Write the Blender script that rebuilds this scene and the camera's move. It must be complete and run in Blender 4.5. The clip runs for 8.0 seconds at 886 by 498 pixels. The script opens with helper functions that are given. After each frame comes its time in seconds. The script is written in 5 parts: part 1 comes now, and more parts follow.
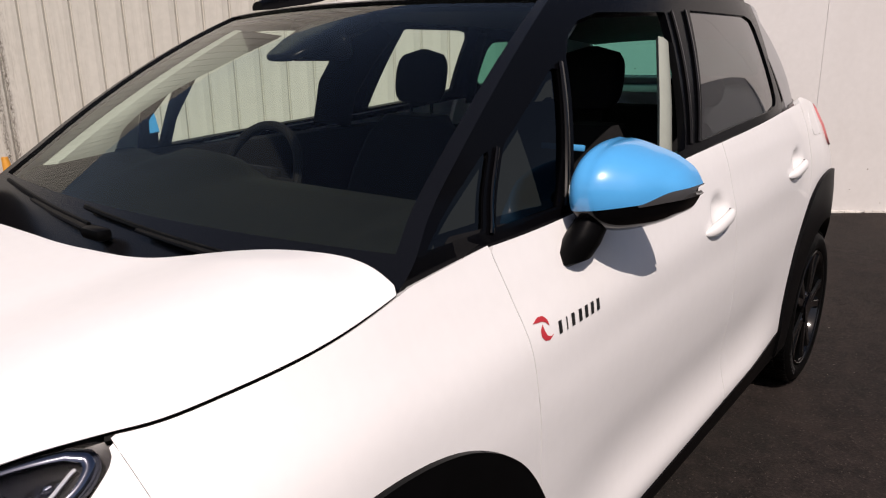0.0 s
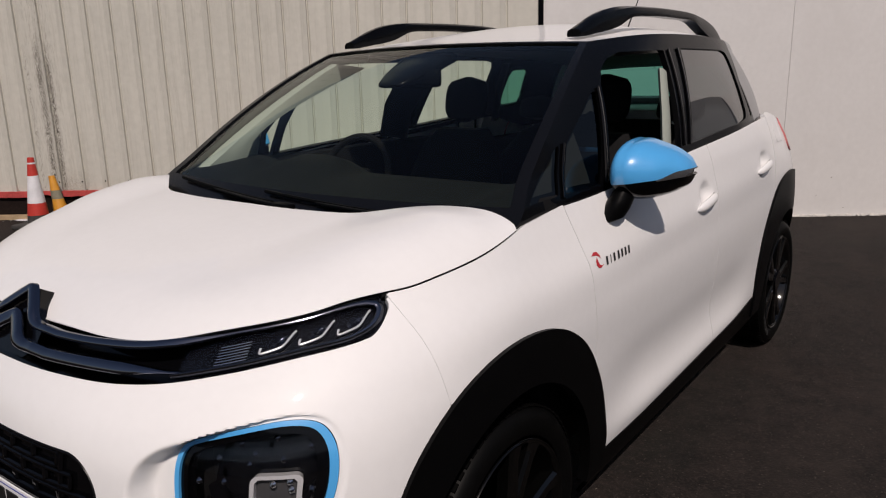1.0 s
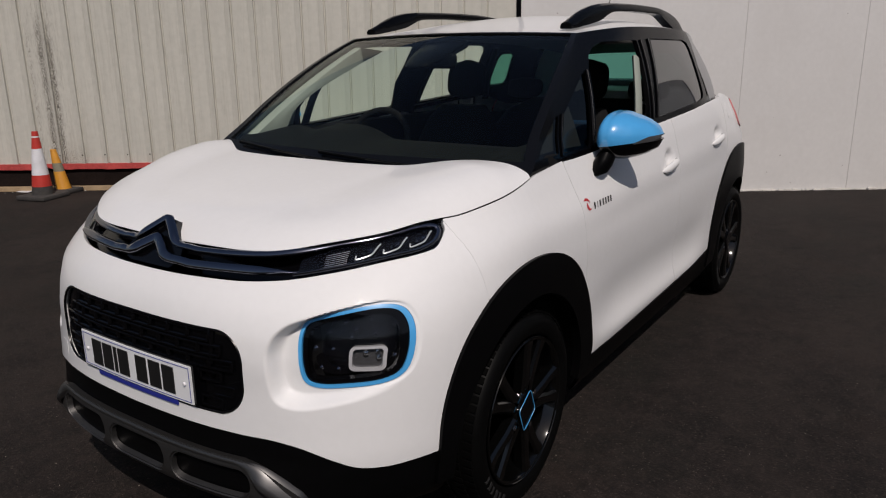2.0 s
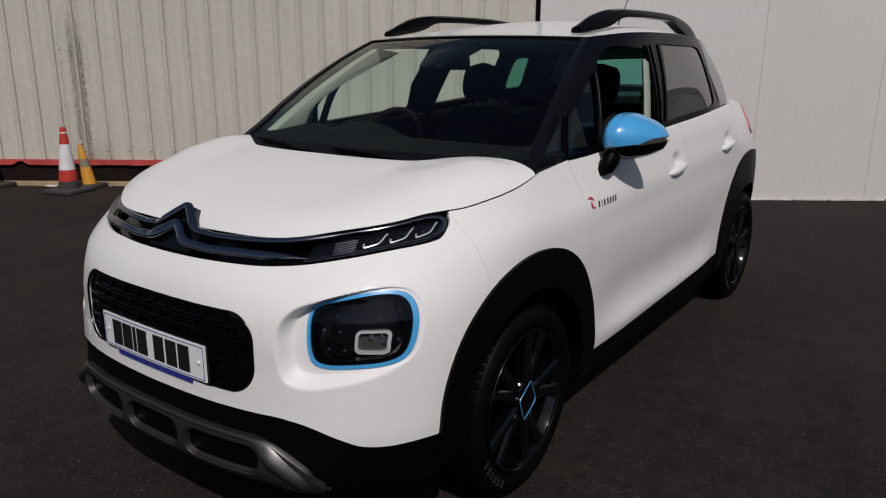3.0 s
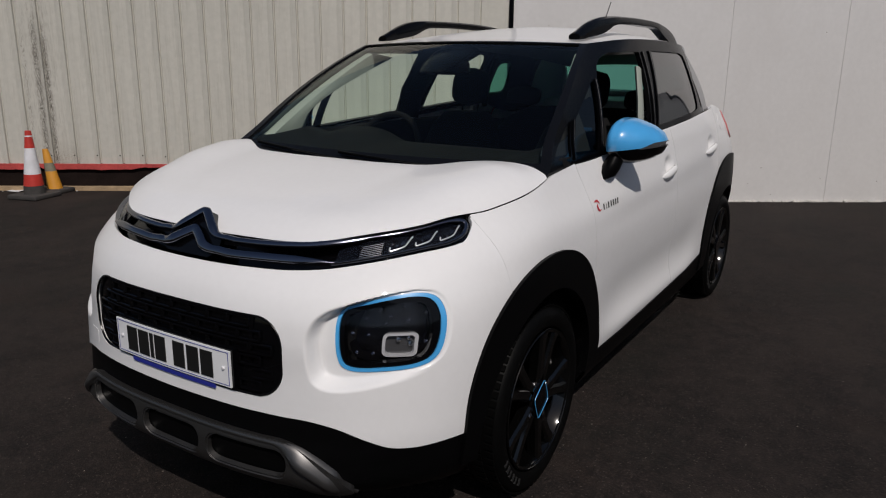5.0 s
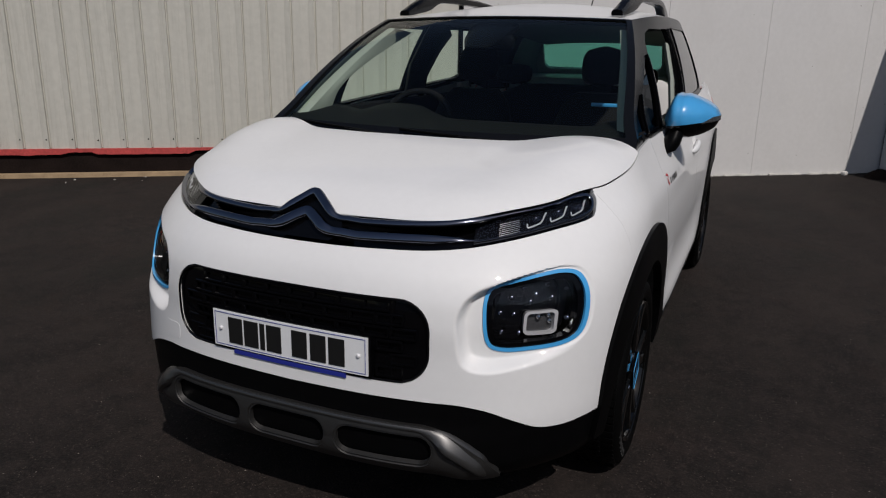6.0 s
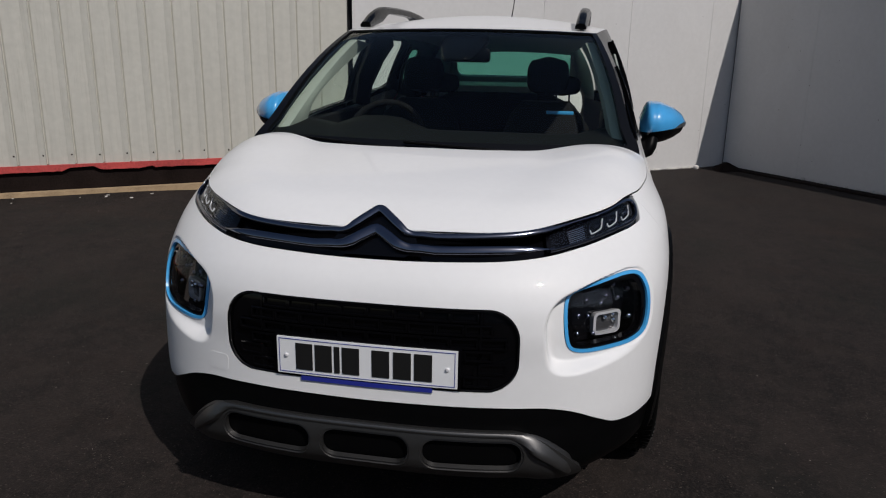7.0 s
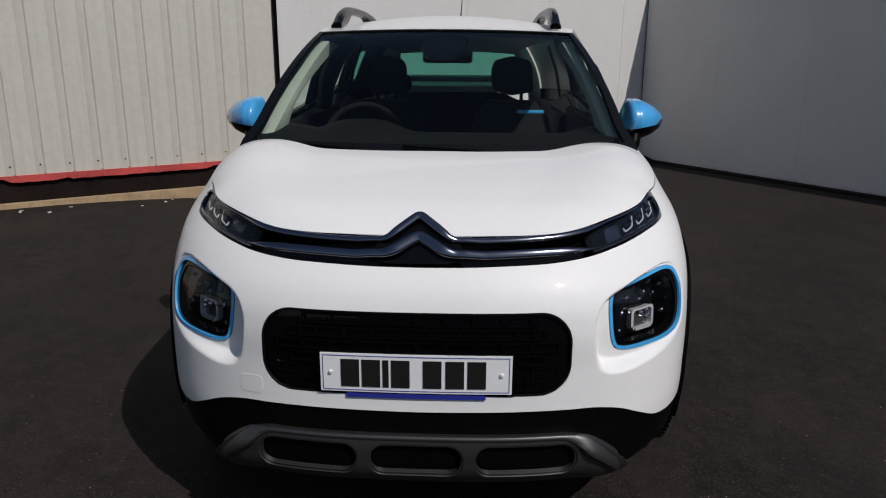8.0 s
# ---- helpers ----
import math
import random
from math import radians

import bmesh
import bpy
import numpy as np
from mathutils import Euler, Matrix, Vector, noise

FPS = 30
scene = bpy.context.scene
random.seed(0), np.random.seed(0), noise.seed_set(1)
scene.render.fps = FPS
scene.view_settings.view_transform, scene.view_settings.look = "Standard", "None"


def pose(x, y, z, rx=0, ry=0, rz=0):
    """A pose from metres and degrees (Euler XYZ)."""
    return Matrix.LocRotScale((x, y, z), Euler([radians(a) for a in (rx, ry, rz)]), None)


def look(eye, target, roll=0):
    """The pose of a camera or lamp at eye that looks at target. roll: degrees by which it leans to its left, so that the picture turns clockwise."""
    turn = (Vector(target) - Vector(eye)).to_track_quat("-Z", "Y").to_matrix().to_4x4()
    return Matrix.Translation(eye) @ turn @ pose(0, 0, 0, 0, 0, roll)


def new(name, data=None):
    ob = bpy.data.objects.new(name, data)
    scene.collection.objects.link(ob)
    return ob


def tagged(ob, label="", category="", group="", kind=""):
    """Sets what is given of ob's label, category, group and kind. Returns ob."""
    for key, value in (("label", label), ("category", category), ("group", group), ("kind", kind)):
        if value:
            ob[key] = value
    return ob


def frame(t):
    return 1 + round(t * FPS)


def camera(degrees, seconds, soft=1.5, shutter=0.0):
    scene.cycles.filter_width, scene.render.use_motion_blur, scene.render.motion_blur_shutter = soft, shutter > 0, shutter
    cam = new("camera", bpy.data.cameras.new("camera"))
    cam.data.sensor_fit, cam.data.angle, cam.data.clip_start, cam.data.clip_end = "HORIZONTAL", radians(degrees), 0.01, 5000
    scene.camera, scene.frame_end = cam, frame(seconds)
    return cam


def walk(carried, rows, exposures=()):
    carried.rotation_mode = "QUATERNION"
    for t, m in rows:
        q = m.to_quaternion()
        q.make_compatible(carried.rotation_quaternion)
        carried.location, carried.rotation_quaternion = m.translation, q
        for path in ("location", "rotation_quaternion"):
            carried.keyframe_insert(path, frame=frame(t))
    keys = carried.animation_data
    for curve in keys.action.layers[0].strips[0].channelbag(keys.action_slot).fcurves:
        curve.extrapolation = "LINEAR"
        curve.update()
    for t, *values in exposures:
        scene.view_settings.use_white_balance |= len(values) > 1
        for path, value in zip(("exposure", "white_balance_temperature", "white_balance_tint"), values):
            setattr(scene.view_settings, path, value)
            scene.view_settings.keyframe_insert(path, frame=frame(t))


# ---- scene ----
cam = camera(62.84, 8.0, soft=1.15)
PATH = [
    (0, (1.456, 0.200, 1.391), (0.248, 1.704, 0.862), -0.95),
    (0.2, (1.472, 0.055, 1.395), (0.311, 1.590, 0.885), -0.52),
    (0.5, (1.496, -0.163, 1.401), (0.377, 1.397, 0.843), 0.13),
    (0.7, (1.562, -0.305, 1.407), (0.420, 1.249, 0.906), -0.49),
    (1, (1.662, -0.519, 1.417), (0.484, 1.027, 0.945), -1.41),
    (1.2, (1.705, -0.641, 1.423), (0.544, 0.916, 0.861), -1.15),
    (1.5, (1.769, -0.825, 1.431), (0.635, 0.749, 0.943), -0.75),
    (2, (1.830, -1.096, 1.430), (0.739, 0.497, 0.910), -0.67),
    (2.2, (1.857, -1.140, 1.406), (0.751, 0.458, 0.936), -0.00),
    (3.5, (1.929, -1.152, 1.417), (0.788, 0.406, 0.896), 0.16),
    (4, (1.939, -1.157, 1.421), (0.791, 0.396, 0.901), 0.18),
    (4.5, (1.932, -1.171, 1.419), (0.779, 0.379, 0.901), -0.01),
    (4.7, (1.895, -1.202, 1.416), (0.778, 0.381, 0.921), 0.26),
    (5.8, (1.293, -1.529, 1.419), (0.457, 0.206, 0.881), 1.15),
    (6, (1.162, -1.569, 1.383), (0.387, 0.195, 0.844), 0.99),
    (6.5, (0.855, -1.685, 1.394), (0.314, 0.170, 0.879), 0.67),
    (7, (0.551, -1.798, 1.407), (0.194, 0.100, 0.885), 0.97),
    (7.2, (0.463, -1.792, 1.404), (0.118, 0.106, 0.860), 0.30),
    (7.5, (0.332, -1.784, 1.400), (0.064, 0.126, 0.869), -0.71),
    (8, (0.152, -1.806, 1.412), (0.066, 0.123, 0.890), 0.33),
]
EXPOSURES = [(0.0, 0.14, 7340, 20), (0.5, -0.24, 7290, 19), (1.0, -0.33, 7240, 18), (2.0, -0.48, 6990, 15), (3.5, -0.57, 6840, 13), (4.5, -0.57, 6840, 13), (6.0, -0.57, 6690, 12), (8.0, -0.39, 6610, 11)]
walk(cam, [(t, look(eye, target, roll)) for t, eye, target, roll in PATH], EXPOSURES)

# ---- light: clear sky and one sun ----
SUN = Vector((0.63, -0.602, 1.0)).normalized()
world = bpy.data.worlds.new("world")
scene.world = world
world.use_nodes = True
wn = world.node_tree
sky = wn.nodes.new("ShaderNodeTexSky")
sky.sky_type = "NISHITA"
sky.sun_disc = False
sky.sun_elevation = math.asin(SUN.z)
sky.sun_rotation = math.atan2(SUN.x, SUN.y)
wn.links.new(sky.outputs[0], wn.nodes["Background"].inputs[0])
wn.nodes["Background"].inputs[1].default_value = 0.084
sun = new("sun", bpy.data.lights.new("sun", "SUN"))
sun.data.energy = 4.25
sun.data.angle = radians(0.5)
sun.data.color = (1.0, 0.97, 0.94)
sun.matrix_world = look(SUN * 30, (0, 0, 0))

# ---- materials ----


def material(name, color, rough=0.5, metal=0.0, coat=0.0, vary=0.0, scale=8.0, bump=0.0, bump_scale=60.0, fine=0.0, spec=0.5, coat_rough=0.03):
    m = bpy.data.materials.new(name)
    m.use_nodes = True
    nt = m.node_tree
    b = nt.nodes["Principled BSDF"]
    b.inputs["Base Color"].default_value = (*color, 1)
    b.inputs["Roughness"].default_value = rough
    b.inputs["Metallic"].default_value = metal
    b.inputs["Coat Weight"].default_value = coat
    b.inputs["Coat Roughness"].default_value = coat_rough
    b.inputs["Specular IOR Level"].default_value = spec
    co = nt.nodes.new("ShaderNodeTexCoord")
    if vary:
        n1 = nt.nodes.new("ShaderNodeTexNoise")
        n1.inputs["Scale"].default_value = scale
        n1.inputs["Detail"].default_value = 6
        n2 = nt.nodes.new("ShaderNodeTexNoise")
        n2.inputs["Scale"].default_value = scale * 14
        n2.inputs["Detail"].default_value = 3
        add = nt.nodes.new("ShaderNodeMath")
        add.operation = "ADD"
        rng = nt.nodes.new("ShaderNodeMapRange")
        rng.inputs["From Min"].default_value = 0.7
        rng.inputs["From Max"].default_value = 1.3
        rng.inputs["To Min"].default_value = 1 - vary
        rng.inputs["To Max"].default_value = 1 + vary
        mul = nt.nodes.new("ShaderNodeMix")
        mul.data_type = "RGBA"
        mul.blend_type = "MULTIPLY"
        mul.inputs[0].default_value = 1.0
        mul.inputs[6].default_value = (*color, 1)
        nt.links.new(co.outputs["Object"], n1.inputs["Vector"])
        nt.links.new(co.outputs["Object"], n2.inputs["Vector"])
        nt.links.new(n1.outputs["Fac"], add.inputs[0])
        nt.links.new(n2.outputs["Fac"], add.inputs[1])
        nt.links.new(add.outputs[0], rng.inputs["Value"])
        nt.links.new(rng.outputs[0], mul.inputs[7])
        nt.links.new(mul.outputs[2], b.inputs["Base Color"])
    if bump:
        n3 = nt.nodes.new("ShaderNodeTexNoise")
        n3.inputs["Scale"].default_value = bump_scale
        n3.inputs["Detail"].default_value = 5
        bp = nt.nodes.new("ShaderNodeBump")
        bp.inputs["Strength"].default_value = bump
        bp.inputs["Distance"].default_value = fine or 0.004
        nt.links.new(co.outputs["Object"], n3.inputs["Vector"])
        nt.links.new(n3.outputs["Fac"], bp.inputs["Height"])
        nt.links.new(bp.outputs[0], b.inputs["Normal"])
    return m


def glass_material(name, tint, rough=0.0, base=0.05, power=5.0):
    """Thin pane: clear transmission with a tint, and mirror gloss by angle."""
    m = bpy.data.materials.new(name)
    m.use_nodes = True
    nt = m.node_tree
    nt.nodes.remove(nt.nodes["Principled BSDF"])
    tr = nt.nodes.new("ShaderNodeBsdfTransparent")
    tr.inputs[0].default_value = (*tint, 1)
    gl = nt.nodes.new("ShaderNodeBsdfGlossy")
    gl.inputs["Roughness"].default_value = rough
    lw = nt.nodes.new("ShaderNodeLayerWeight")
    lw.inputs[0].default_value = 0.5
    pw = nt.nodes.new("ShaderNodeMath")
    pw.operation = "POWER"
    pw.inputs[1].default_value = power
    fr = nt.nodes.new("ShaderNodeMapRange")
    fr.inputs["To Min"].default_value = base
    nt.links.new(lw.outputs["Facing"], pw.inputs[0])
    nt.links.new(pw.outputs[0], fr.inputs["Value"])
    mx = nt.nodes.new("ShaderNodeMixShader")
    nt.links.new(fr.outputs[0], mx.inputs[0])
    nt.links.new(tr.outputs[0], mx.inputs[1])
    nt.links.new(gl.outputs[0], mx.inputs[2])
    nt.links.new(mx.outputs[0], nt.nodes["Material Output"].inputs[0])
    return m


PAINT = material("white_paint", (0.70, 0.70, 0.70), 0.5, spec=0.25, coat=0.55, vary=0.015, scale=3)
BLACK = material("black_plastic", (0.002, 0.002, 0.0022), 0.4, spec=0.06, vary=0.2, scale=30, bump=0.15, bump_scale=900, fine=0.0006)
FRAME = material("satin_black", (0.0016, 0.0016, 0.0021), 0.2, spec=0.08)
GLOSS = material("gloss_black", (0.0016, 0.0016, 0.0021), 0.1, spec=0.25)
BLUE = material("blue_paint", (0.05, 0.33, 0.67), 0.3, coat=1.0, vary=0.02, scale=3)
CHROME = material("chrome", (0.75, 0.76, 0.78), 0.10, metal=1.0)
DARK_CHROME = material("dark_chrome", (0.17, 0.18, 0.22), 0.14, metal=1.0)
SILVER = material("satin_silver", (0.105, 0.103, 0.102), 0.42, metal=0.9, vary=0.05, scale=20)
RUBBER = material("rubber", (0.002, 0.002, 0.002), 0.5, spec=0.07, vary=0.25, scale=20, bump=0.2, bump_scale=300, fine=0.001)
RIM = material("black_rim", (0.0015, 0.0015, 0.0015), 0.08, spec=0.5)
CABIN = material("cabin_black", (0.0042, 0.0042, 0.0045), 0.75, spec=0.14, vary=0.2, scale=25, bump=0.2, bump_scale=500, fine=0.001)
FABRIC = material("seat_fabric", (0.007, 0.007, 0.0075), 0.9, spec=0.15, vary=0.25, scale=40, bump=0.4, bump_scale=700, fine=0.001)
DASH = material("dash_black", (0.0055, 0.0062, 0.0054), 0.7, spec=0.12, vary=0.25, scale=18, bump=0.2, bump_scale=500, fine=0.001)
SATIN = material("satin_black", (0.0035, 0.0035, 0.0042), 0.27, spec=0.3, vary=0.15, scale=9, bump=0.05, bump_scale=300, fine=0.001)
TRIM = material("pale_trim", (0.26, 0.285, 0.25), 0.8, vary=0.05, scale=20)
LENS_DARK = material("lamp_dark", (0.003, 0.003, 0.004), 0.08, spec=0.35)
WINDSCREEN = glass_material("windscreen_glass", (0.90, 0.99, 0.93), 0.0, 0.035, 5.0)
SIDE_GLASS = glass_material("side_glass", (0.91, 0.99, 0.95))
PRIVACY = glass_material("privacy_glass", (0.05, 0.055, 0.06), 0.0, 0.09, 3.0)
DARK_PANE = glass_material("dark_pane_glass", (0.05, 0.055, 0.06), 0.0, 0.04, 5.0)
LAMP_GLASS = glass_material("lamp_glass", (0.85, 0.86, 0.88), 0.0, 0.03, 5.0)
QUARTER = material('quarter_grey', (0.24, 0.24, 0.245), 0.3, spec=0.35)
REAR_GLASS = glass_material("rear_glass", (0.13, 0.42, 0.34))
PLATE_MAT = material("plate_white", (0.74, 0.75, 0.76), 0.35, vary=0.03, scale=30)
INK = material("plate_black", (0.01, 0.01, 0.01), 0.4)
PLATE_BLUE = material("plate_blue", (0.02, 0.03, 0.25), 0.4)
GUIDE = material('light_guide', (0.75, 0.76, 0.78), 0.25, metal=0.4)
LAMP_SILVER = material('lamp_silver', (0.55, 0.55, 0.56), 0.3, metal=0.2, coat=0.5)
LAMP_GREY = material('smoked_lamp', (0.05, 0.05, 0.052), 0.15, coat=1.0)
TAIL_RED = material('tail_red', (0.50, 0.17, 0.17), 0.15, coat=1.0)
LINER = material('headliner', (0.20, 0.20, 0.19), 0.9, vary=0.1, scale=30)
MARK_GREY = material("tyre_lettering", (0.009, 0.009, 0.009), 0.7)
RED = material("red_mark", (0.45, 0.03, 0.04), 0.4)
ASPHALT = material("asphalt", (0.0120, 0.0088, 0.0079), 0.88, spec=0.2, vary=0.6, scale=0.8, bump=0.9, bump_scale=130, fine=0.006)


def add_specks(m, scale, size, color, amount):
    """Pale grit scattered over a surface."""
    nt = m.node_tree
    b = nt.nodes["Principled BSDF"]
    old = b.inputs["Base Color"].links[0].from_socket
    co = nt.nodes.new("ShaderNodeTexCoord")
    vo = nt.nodes.new("ShaderNodeTexVoronoi")
    vo.inputs["Scale"].default_value = scale
    cut = nt.nodes.new("ShaderNodeMath")
    cut.operation = "LESS_THAN"
    cut.inputs[1].default_value = size
    pick = nt.nodes.new("ShaderNodeMath")
    pick.operation = "GREATER_THAN"
    pick.inputs[1].default_value = 1 - amount
    both = nt.nodes.new("ShaderNodeMath")
    both.operation = "MULTIPLY"
    mix = nt.nodes.new("ShaderNodeMix")
    mix.data_type = "RGBA"
    mix.inputs[7].default_value = (*color, 1)
    sep = nt.nodes.new("ShaderNodeSeparateColor")
    nt.links.new(co.outputs["Object"], vo.inputs["Vector"])
    nt.links.new(vo.outputs["Distance"], cut.inputs[0])
    nt.links.new(vo.outputs["Color"], sep.inputs[0])
    nt.links.new(sep.outputs[0], pick.inputs[0])
    nt.links.new(cut.outputs[0], both.inputs[0])
    nt.links.new(pick.outputs[0], both.inputs[1])
    nt.links.new(both.outputs[0], mix.inputs[0])
    nt.links.new(old, mix.inputs[6])
    nt.links.new(mix.outputs[2], b.inputs["Base Color"])


def add_patches(m, scale, stretch, low, high, color, amount, detail=6):
    """Cloudy patches of another colour, drawn out along one direction."""
    nt = m.node_tree
    b = nt.nodes["Principled BSDF"]
    old = b.inputs["Base Color"].links[0].from_socket
    co = nt.nodes.new("ShaderNodeTexCoord")
    st = nt.nodes.new("ShaderNodeMapping")
    st.inputs["Scale"].default_value = stretch
    st.inputs["Rotation"].default_value = (0, 0, 0.4)
    no = nt.nodes.new("ShaderNodeTexNoise")
    no.inputs["Scale"].default_value = scale
    no.inputs["Detail"].default_value = detail
    no.inputs["Roughness"].default_value = 0.65
    rng = nt.nodes.new("ShaderNodeMapRange")
    rng.inputs["From Min"].default_value = low
    rng.inputs["From Max"].default_value = high
    rng.inputs["To Max"].default_value = amount
    mix = nt.nodes.new("ShaderNodeMix")
    mix.data_type = "RGBA"
    mix.inputs[7].default_value = (*color, 1)
    nt.links.new(co.outputs["Object"], st.inputs[0])
    nt.links.new(st.outputs[0], no.inputs["Vector"])
    nt.links.new(no.outputs["Fac"], rng.inputs["Value"])
    nt.links.new(rng.outputs[0], mix.inputs[0])
    nt.links.new(old, mix.inputs[6])
    nt.links.new(mix.outputs[2], b.inputs["Base Color"])


add_patches(ASPHALT, 85, (1, 1, 1), 0.50, 0.64, (0.038, 0.029, 0.025), 0.62, 3)
add_patches(ASPHALT, 24, (1, 0.7, 1), 0.50, 0.66, (0.006, 0.005, 0.0046), 0.6, 4)
add_patches(ASPHALT, 9, (1, 0.6, 1), 0.50, 0.75, (0.0045, 0.0038, 0.0036), 0.7)
add_patches(ASPHALT, 1.6, (1, 0.5, 1), 0.48, 0.70, (0.026, 0.0195, 0.0165), 0.65)
add_patches(ASPHALT, 2.7, (1, 0.45, 1), 0.62, 0.69, (0.004, 0.0036, 0.0034), 0.6)
add_patches(ASPHALT, 0.9, (1, 0.7, 1), 0.50, 0.62, (0.0085, 0.0088, 0.0072), 0.55)
add_patches(ASPHALT, 1.3, (0.6, 1, 1), 0.54, 0.66, (0.021, 0.0135, 0.0105), 0.5)
add_specks(ASPHALT, 95, 0.24, (0.070, 0.058, 0.049), 0.16)
add_patches(ASPHALT, 6, (1, 0.8, 1), 0.53, 0.64, (0.022, 0.017, 0.0145), 0.5, 8)
add_patches(ASPHALT, 38, (1, 1, 1), 0.56, 0.64, (0.036, 0.027, 0.023), 0.40, 5)
add_specks(ASPHALT, 34, 0.085, (0.26, 0.23, 0.20), 0.05)
CLAD = material("cream_cladding", (0.47, 0.455, 0.405), 0.55, vary=0.06, scale=1.2, bump=0.1, bump_scale=30)
WHITEWALL = material("painted_wall", (0.55, 0.54, 0.53), 0.75, vary=0.035, scale=1.5, bump=0.08, bump_scale=25)
REDPAINT = material("red_paint", (0.42, 0.055, 0.05), 0.6, vary=0.3, scale=4)
PLINTH = material("dark_plinth", (0.012, 0.008, 0.007), 0.9, spec=0.08, vary=0.4, scale=5, bump=0.4)
MORTAR = material("pale_mortar", (0.34, 0.24, 0.14), 0.9, vary=0.3, scale=8, bump=0.6, bump_scale=40)
PALE_MORTAR = material('white_mortar', (0.50, 0.48, 0.45), 0.9, vary=0.3, scale=10, bump=0.6, bump_scale=40)
CONE_RED = material("cone_red", (0.44, 0.032, 0.022), 0.5, vary=0.2, scale=12)
CONE_WHITE = material("cone_white", (0.62, 0.62, 0.64), 0.4, vary=0.15, scale=12)
CONE_ORANGE = material("cone_orange", (0.52, 0.23, 0.022), 0.5, vary=0.15, scale=12)
add_patches(CONE_RED, 9, (1, 1, 1), 0.62, 0.64, (0.55, 0.53, 0.52), 0.9)
add_patches(CONE_WHITE, 8, (1, 1, 1), 0.66, 0.68, (0.03, 0.03, 0.03), 0.9)
add_patches(CONE_ORANGE, 11, (1, 1, 1), 0.60, 0.68, (0.30, 0.11, 0.02), 0.8)
CONE_BAND = material("cone_band", (0.16, 0.15, 0.11), 0.8, vary=0.3, scale=20)
CONE_BASE = material("cone_base", (0.035, 0.032, 0.03), 0.85, vary=0.3, scale=20)



def add_streaks(m, centre, half, color, amount, scale=34, stretch=0.6, top=9.0, cut=0.47):
    """Rusty streaks running down the sheet within a band along the wall."""
    nt = m.node_tree
    b = nt.nodes["Principled BSDF"]
    old = b.inputs["Base Color"].links[0].from_socket
    co = nt.nodes.new("ShaderNodeTexCoord")
    rot = nt.nodes.new("ShaderNodeMapping")
    rot.inputs["Rotation"].default_value = (0, 0, -radians(35.29))
    sep = nt.nodes.new("ShaderNodeSeparateXYZ")
    off = nt.nodes.new("ShaderNodeMath")
    off.operation = "SUBTRACT"
    off.inputs[1].default_value = centre
    ab = nt.nodes.new("ShaderNodeMath")
    ab.operation = "ABSOLUTE"
    band = nt.nodes.new("ShaderNodeMapRange")
    band.inputs["From Min"].default_value = half
    band.inputs["From Max"].default_value = half * 0.25
    no = nt.nodes.new("ShaderNodeTexNoise")
    no.inputs["Scale"].default_value = scale
    no.inputs["Detail"].default_value = 8
    no.inputs["Roughness"].default_value = 0.75
    st = nt.nodes.new("ShaderNodeMapping")
    st.inputs["Scale"].default_value = (2.4, 2.4, stretch)
    rng = nt.nodes.new("ShaderNodeMapRange")
    rng.inputs["From Min"].default_value = cut
    rng.inputs["From Max"].default_value = cut + 0.08
    rng.inputs["To Max"].default_value = amount
    mul = nt.nodes.new("ShaderNodeMath")
    mul.operation = "MULTIPLY"
    mix = nt.nodes.new("ShaderNodeMix")
    mix.data_type = "RGBA"
    mix.inputs[7].default_value = (*color, 1)
    nt.links.new(co.outputs["Object"], rot.inputs[0])
    nt.links.new(rot.outputs[0], sep.inputs[0])
    nt.links.new(sep.outputs[0], off.inputs[0])
    nt.links.new(off.outputs[0], ab.inputs[0])
    nt.links.new(ab.outputs[0], band.inputs["Value"])
    nt.links.new(rot.outputs[0], st.inputs[0])
    nt.links.new(st.outputs[0], no.inputs["Vector"])
    nt.links.new(no.outputs["Fac"], rng.inputs["Value"])
    nt.links.new(rng.outputs[0], mul.inputs[0])
    nt.links.new(band.outputs[0], mul.inputs[1])
    low = nt.nodes.new("ShaderNodeMapRange")
    low.inputs["From Min"].default_value = top + 0.1
    low.inputs["From Max"].default_value = top - 0.15
    both = nt.nodes.new("ShaderNodeMath")
    both.operation = "MULTIPLY"
    nt.links.new(sep.outputs[2], low.inputs["Value"])
    nt.links.new(mul.outputs[0], both.inputs[0])
    nt.links.new(low.outputs[0], both.inputs[1])
    nt.links.new(both.outputs[0], mix.inputs[0])
    nt.links.new(old, mix.inputs[6])
    nt.links.new(mix.outputs[2], b.inputs["Base Color"])


add_streaks(CLAD, -3.110, 0.050, (0.055, 0.045, 0.034), 0.95, 60, 0.8, 1.80, 0.46)
add_streaks(CLAD, -3.022, 0.042, (0.055, 0.045, 0.034), 0.95, 60, 0.8, 1.76, 0.46)
add_streaks(CLAD, -3.235, 0.030, (0.10, 0.085, 0.068), 0.7, 60, 0.5, 1.75, 0.50)
add_streaks(CLAD, -3.07, 0.20, (0.17, 0.15, 0.12), 0.6, 40, 0.25, 2.6, 0.52)
add_streaks(CLAD, -2.90, 0.24, (0.07, 0.06, 0.045), 0.8, 70, 1.2, 0.50, 0.50)
add_streaks(CLAD, -3.0, 5.0, (0.27, 0.25, 0.205), 0.20, 16, 0.12, 9.0, 0.52)
add_patches(CLAD, 2.6, (1, 1, 1), 0.66, 0.74, (0.30, 0.29, 0.26), 0.35)
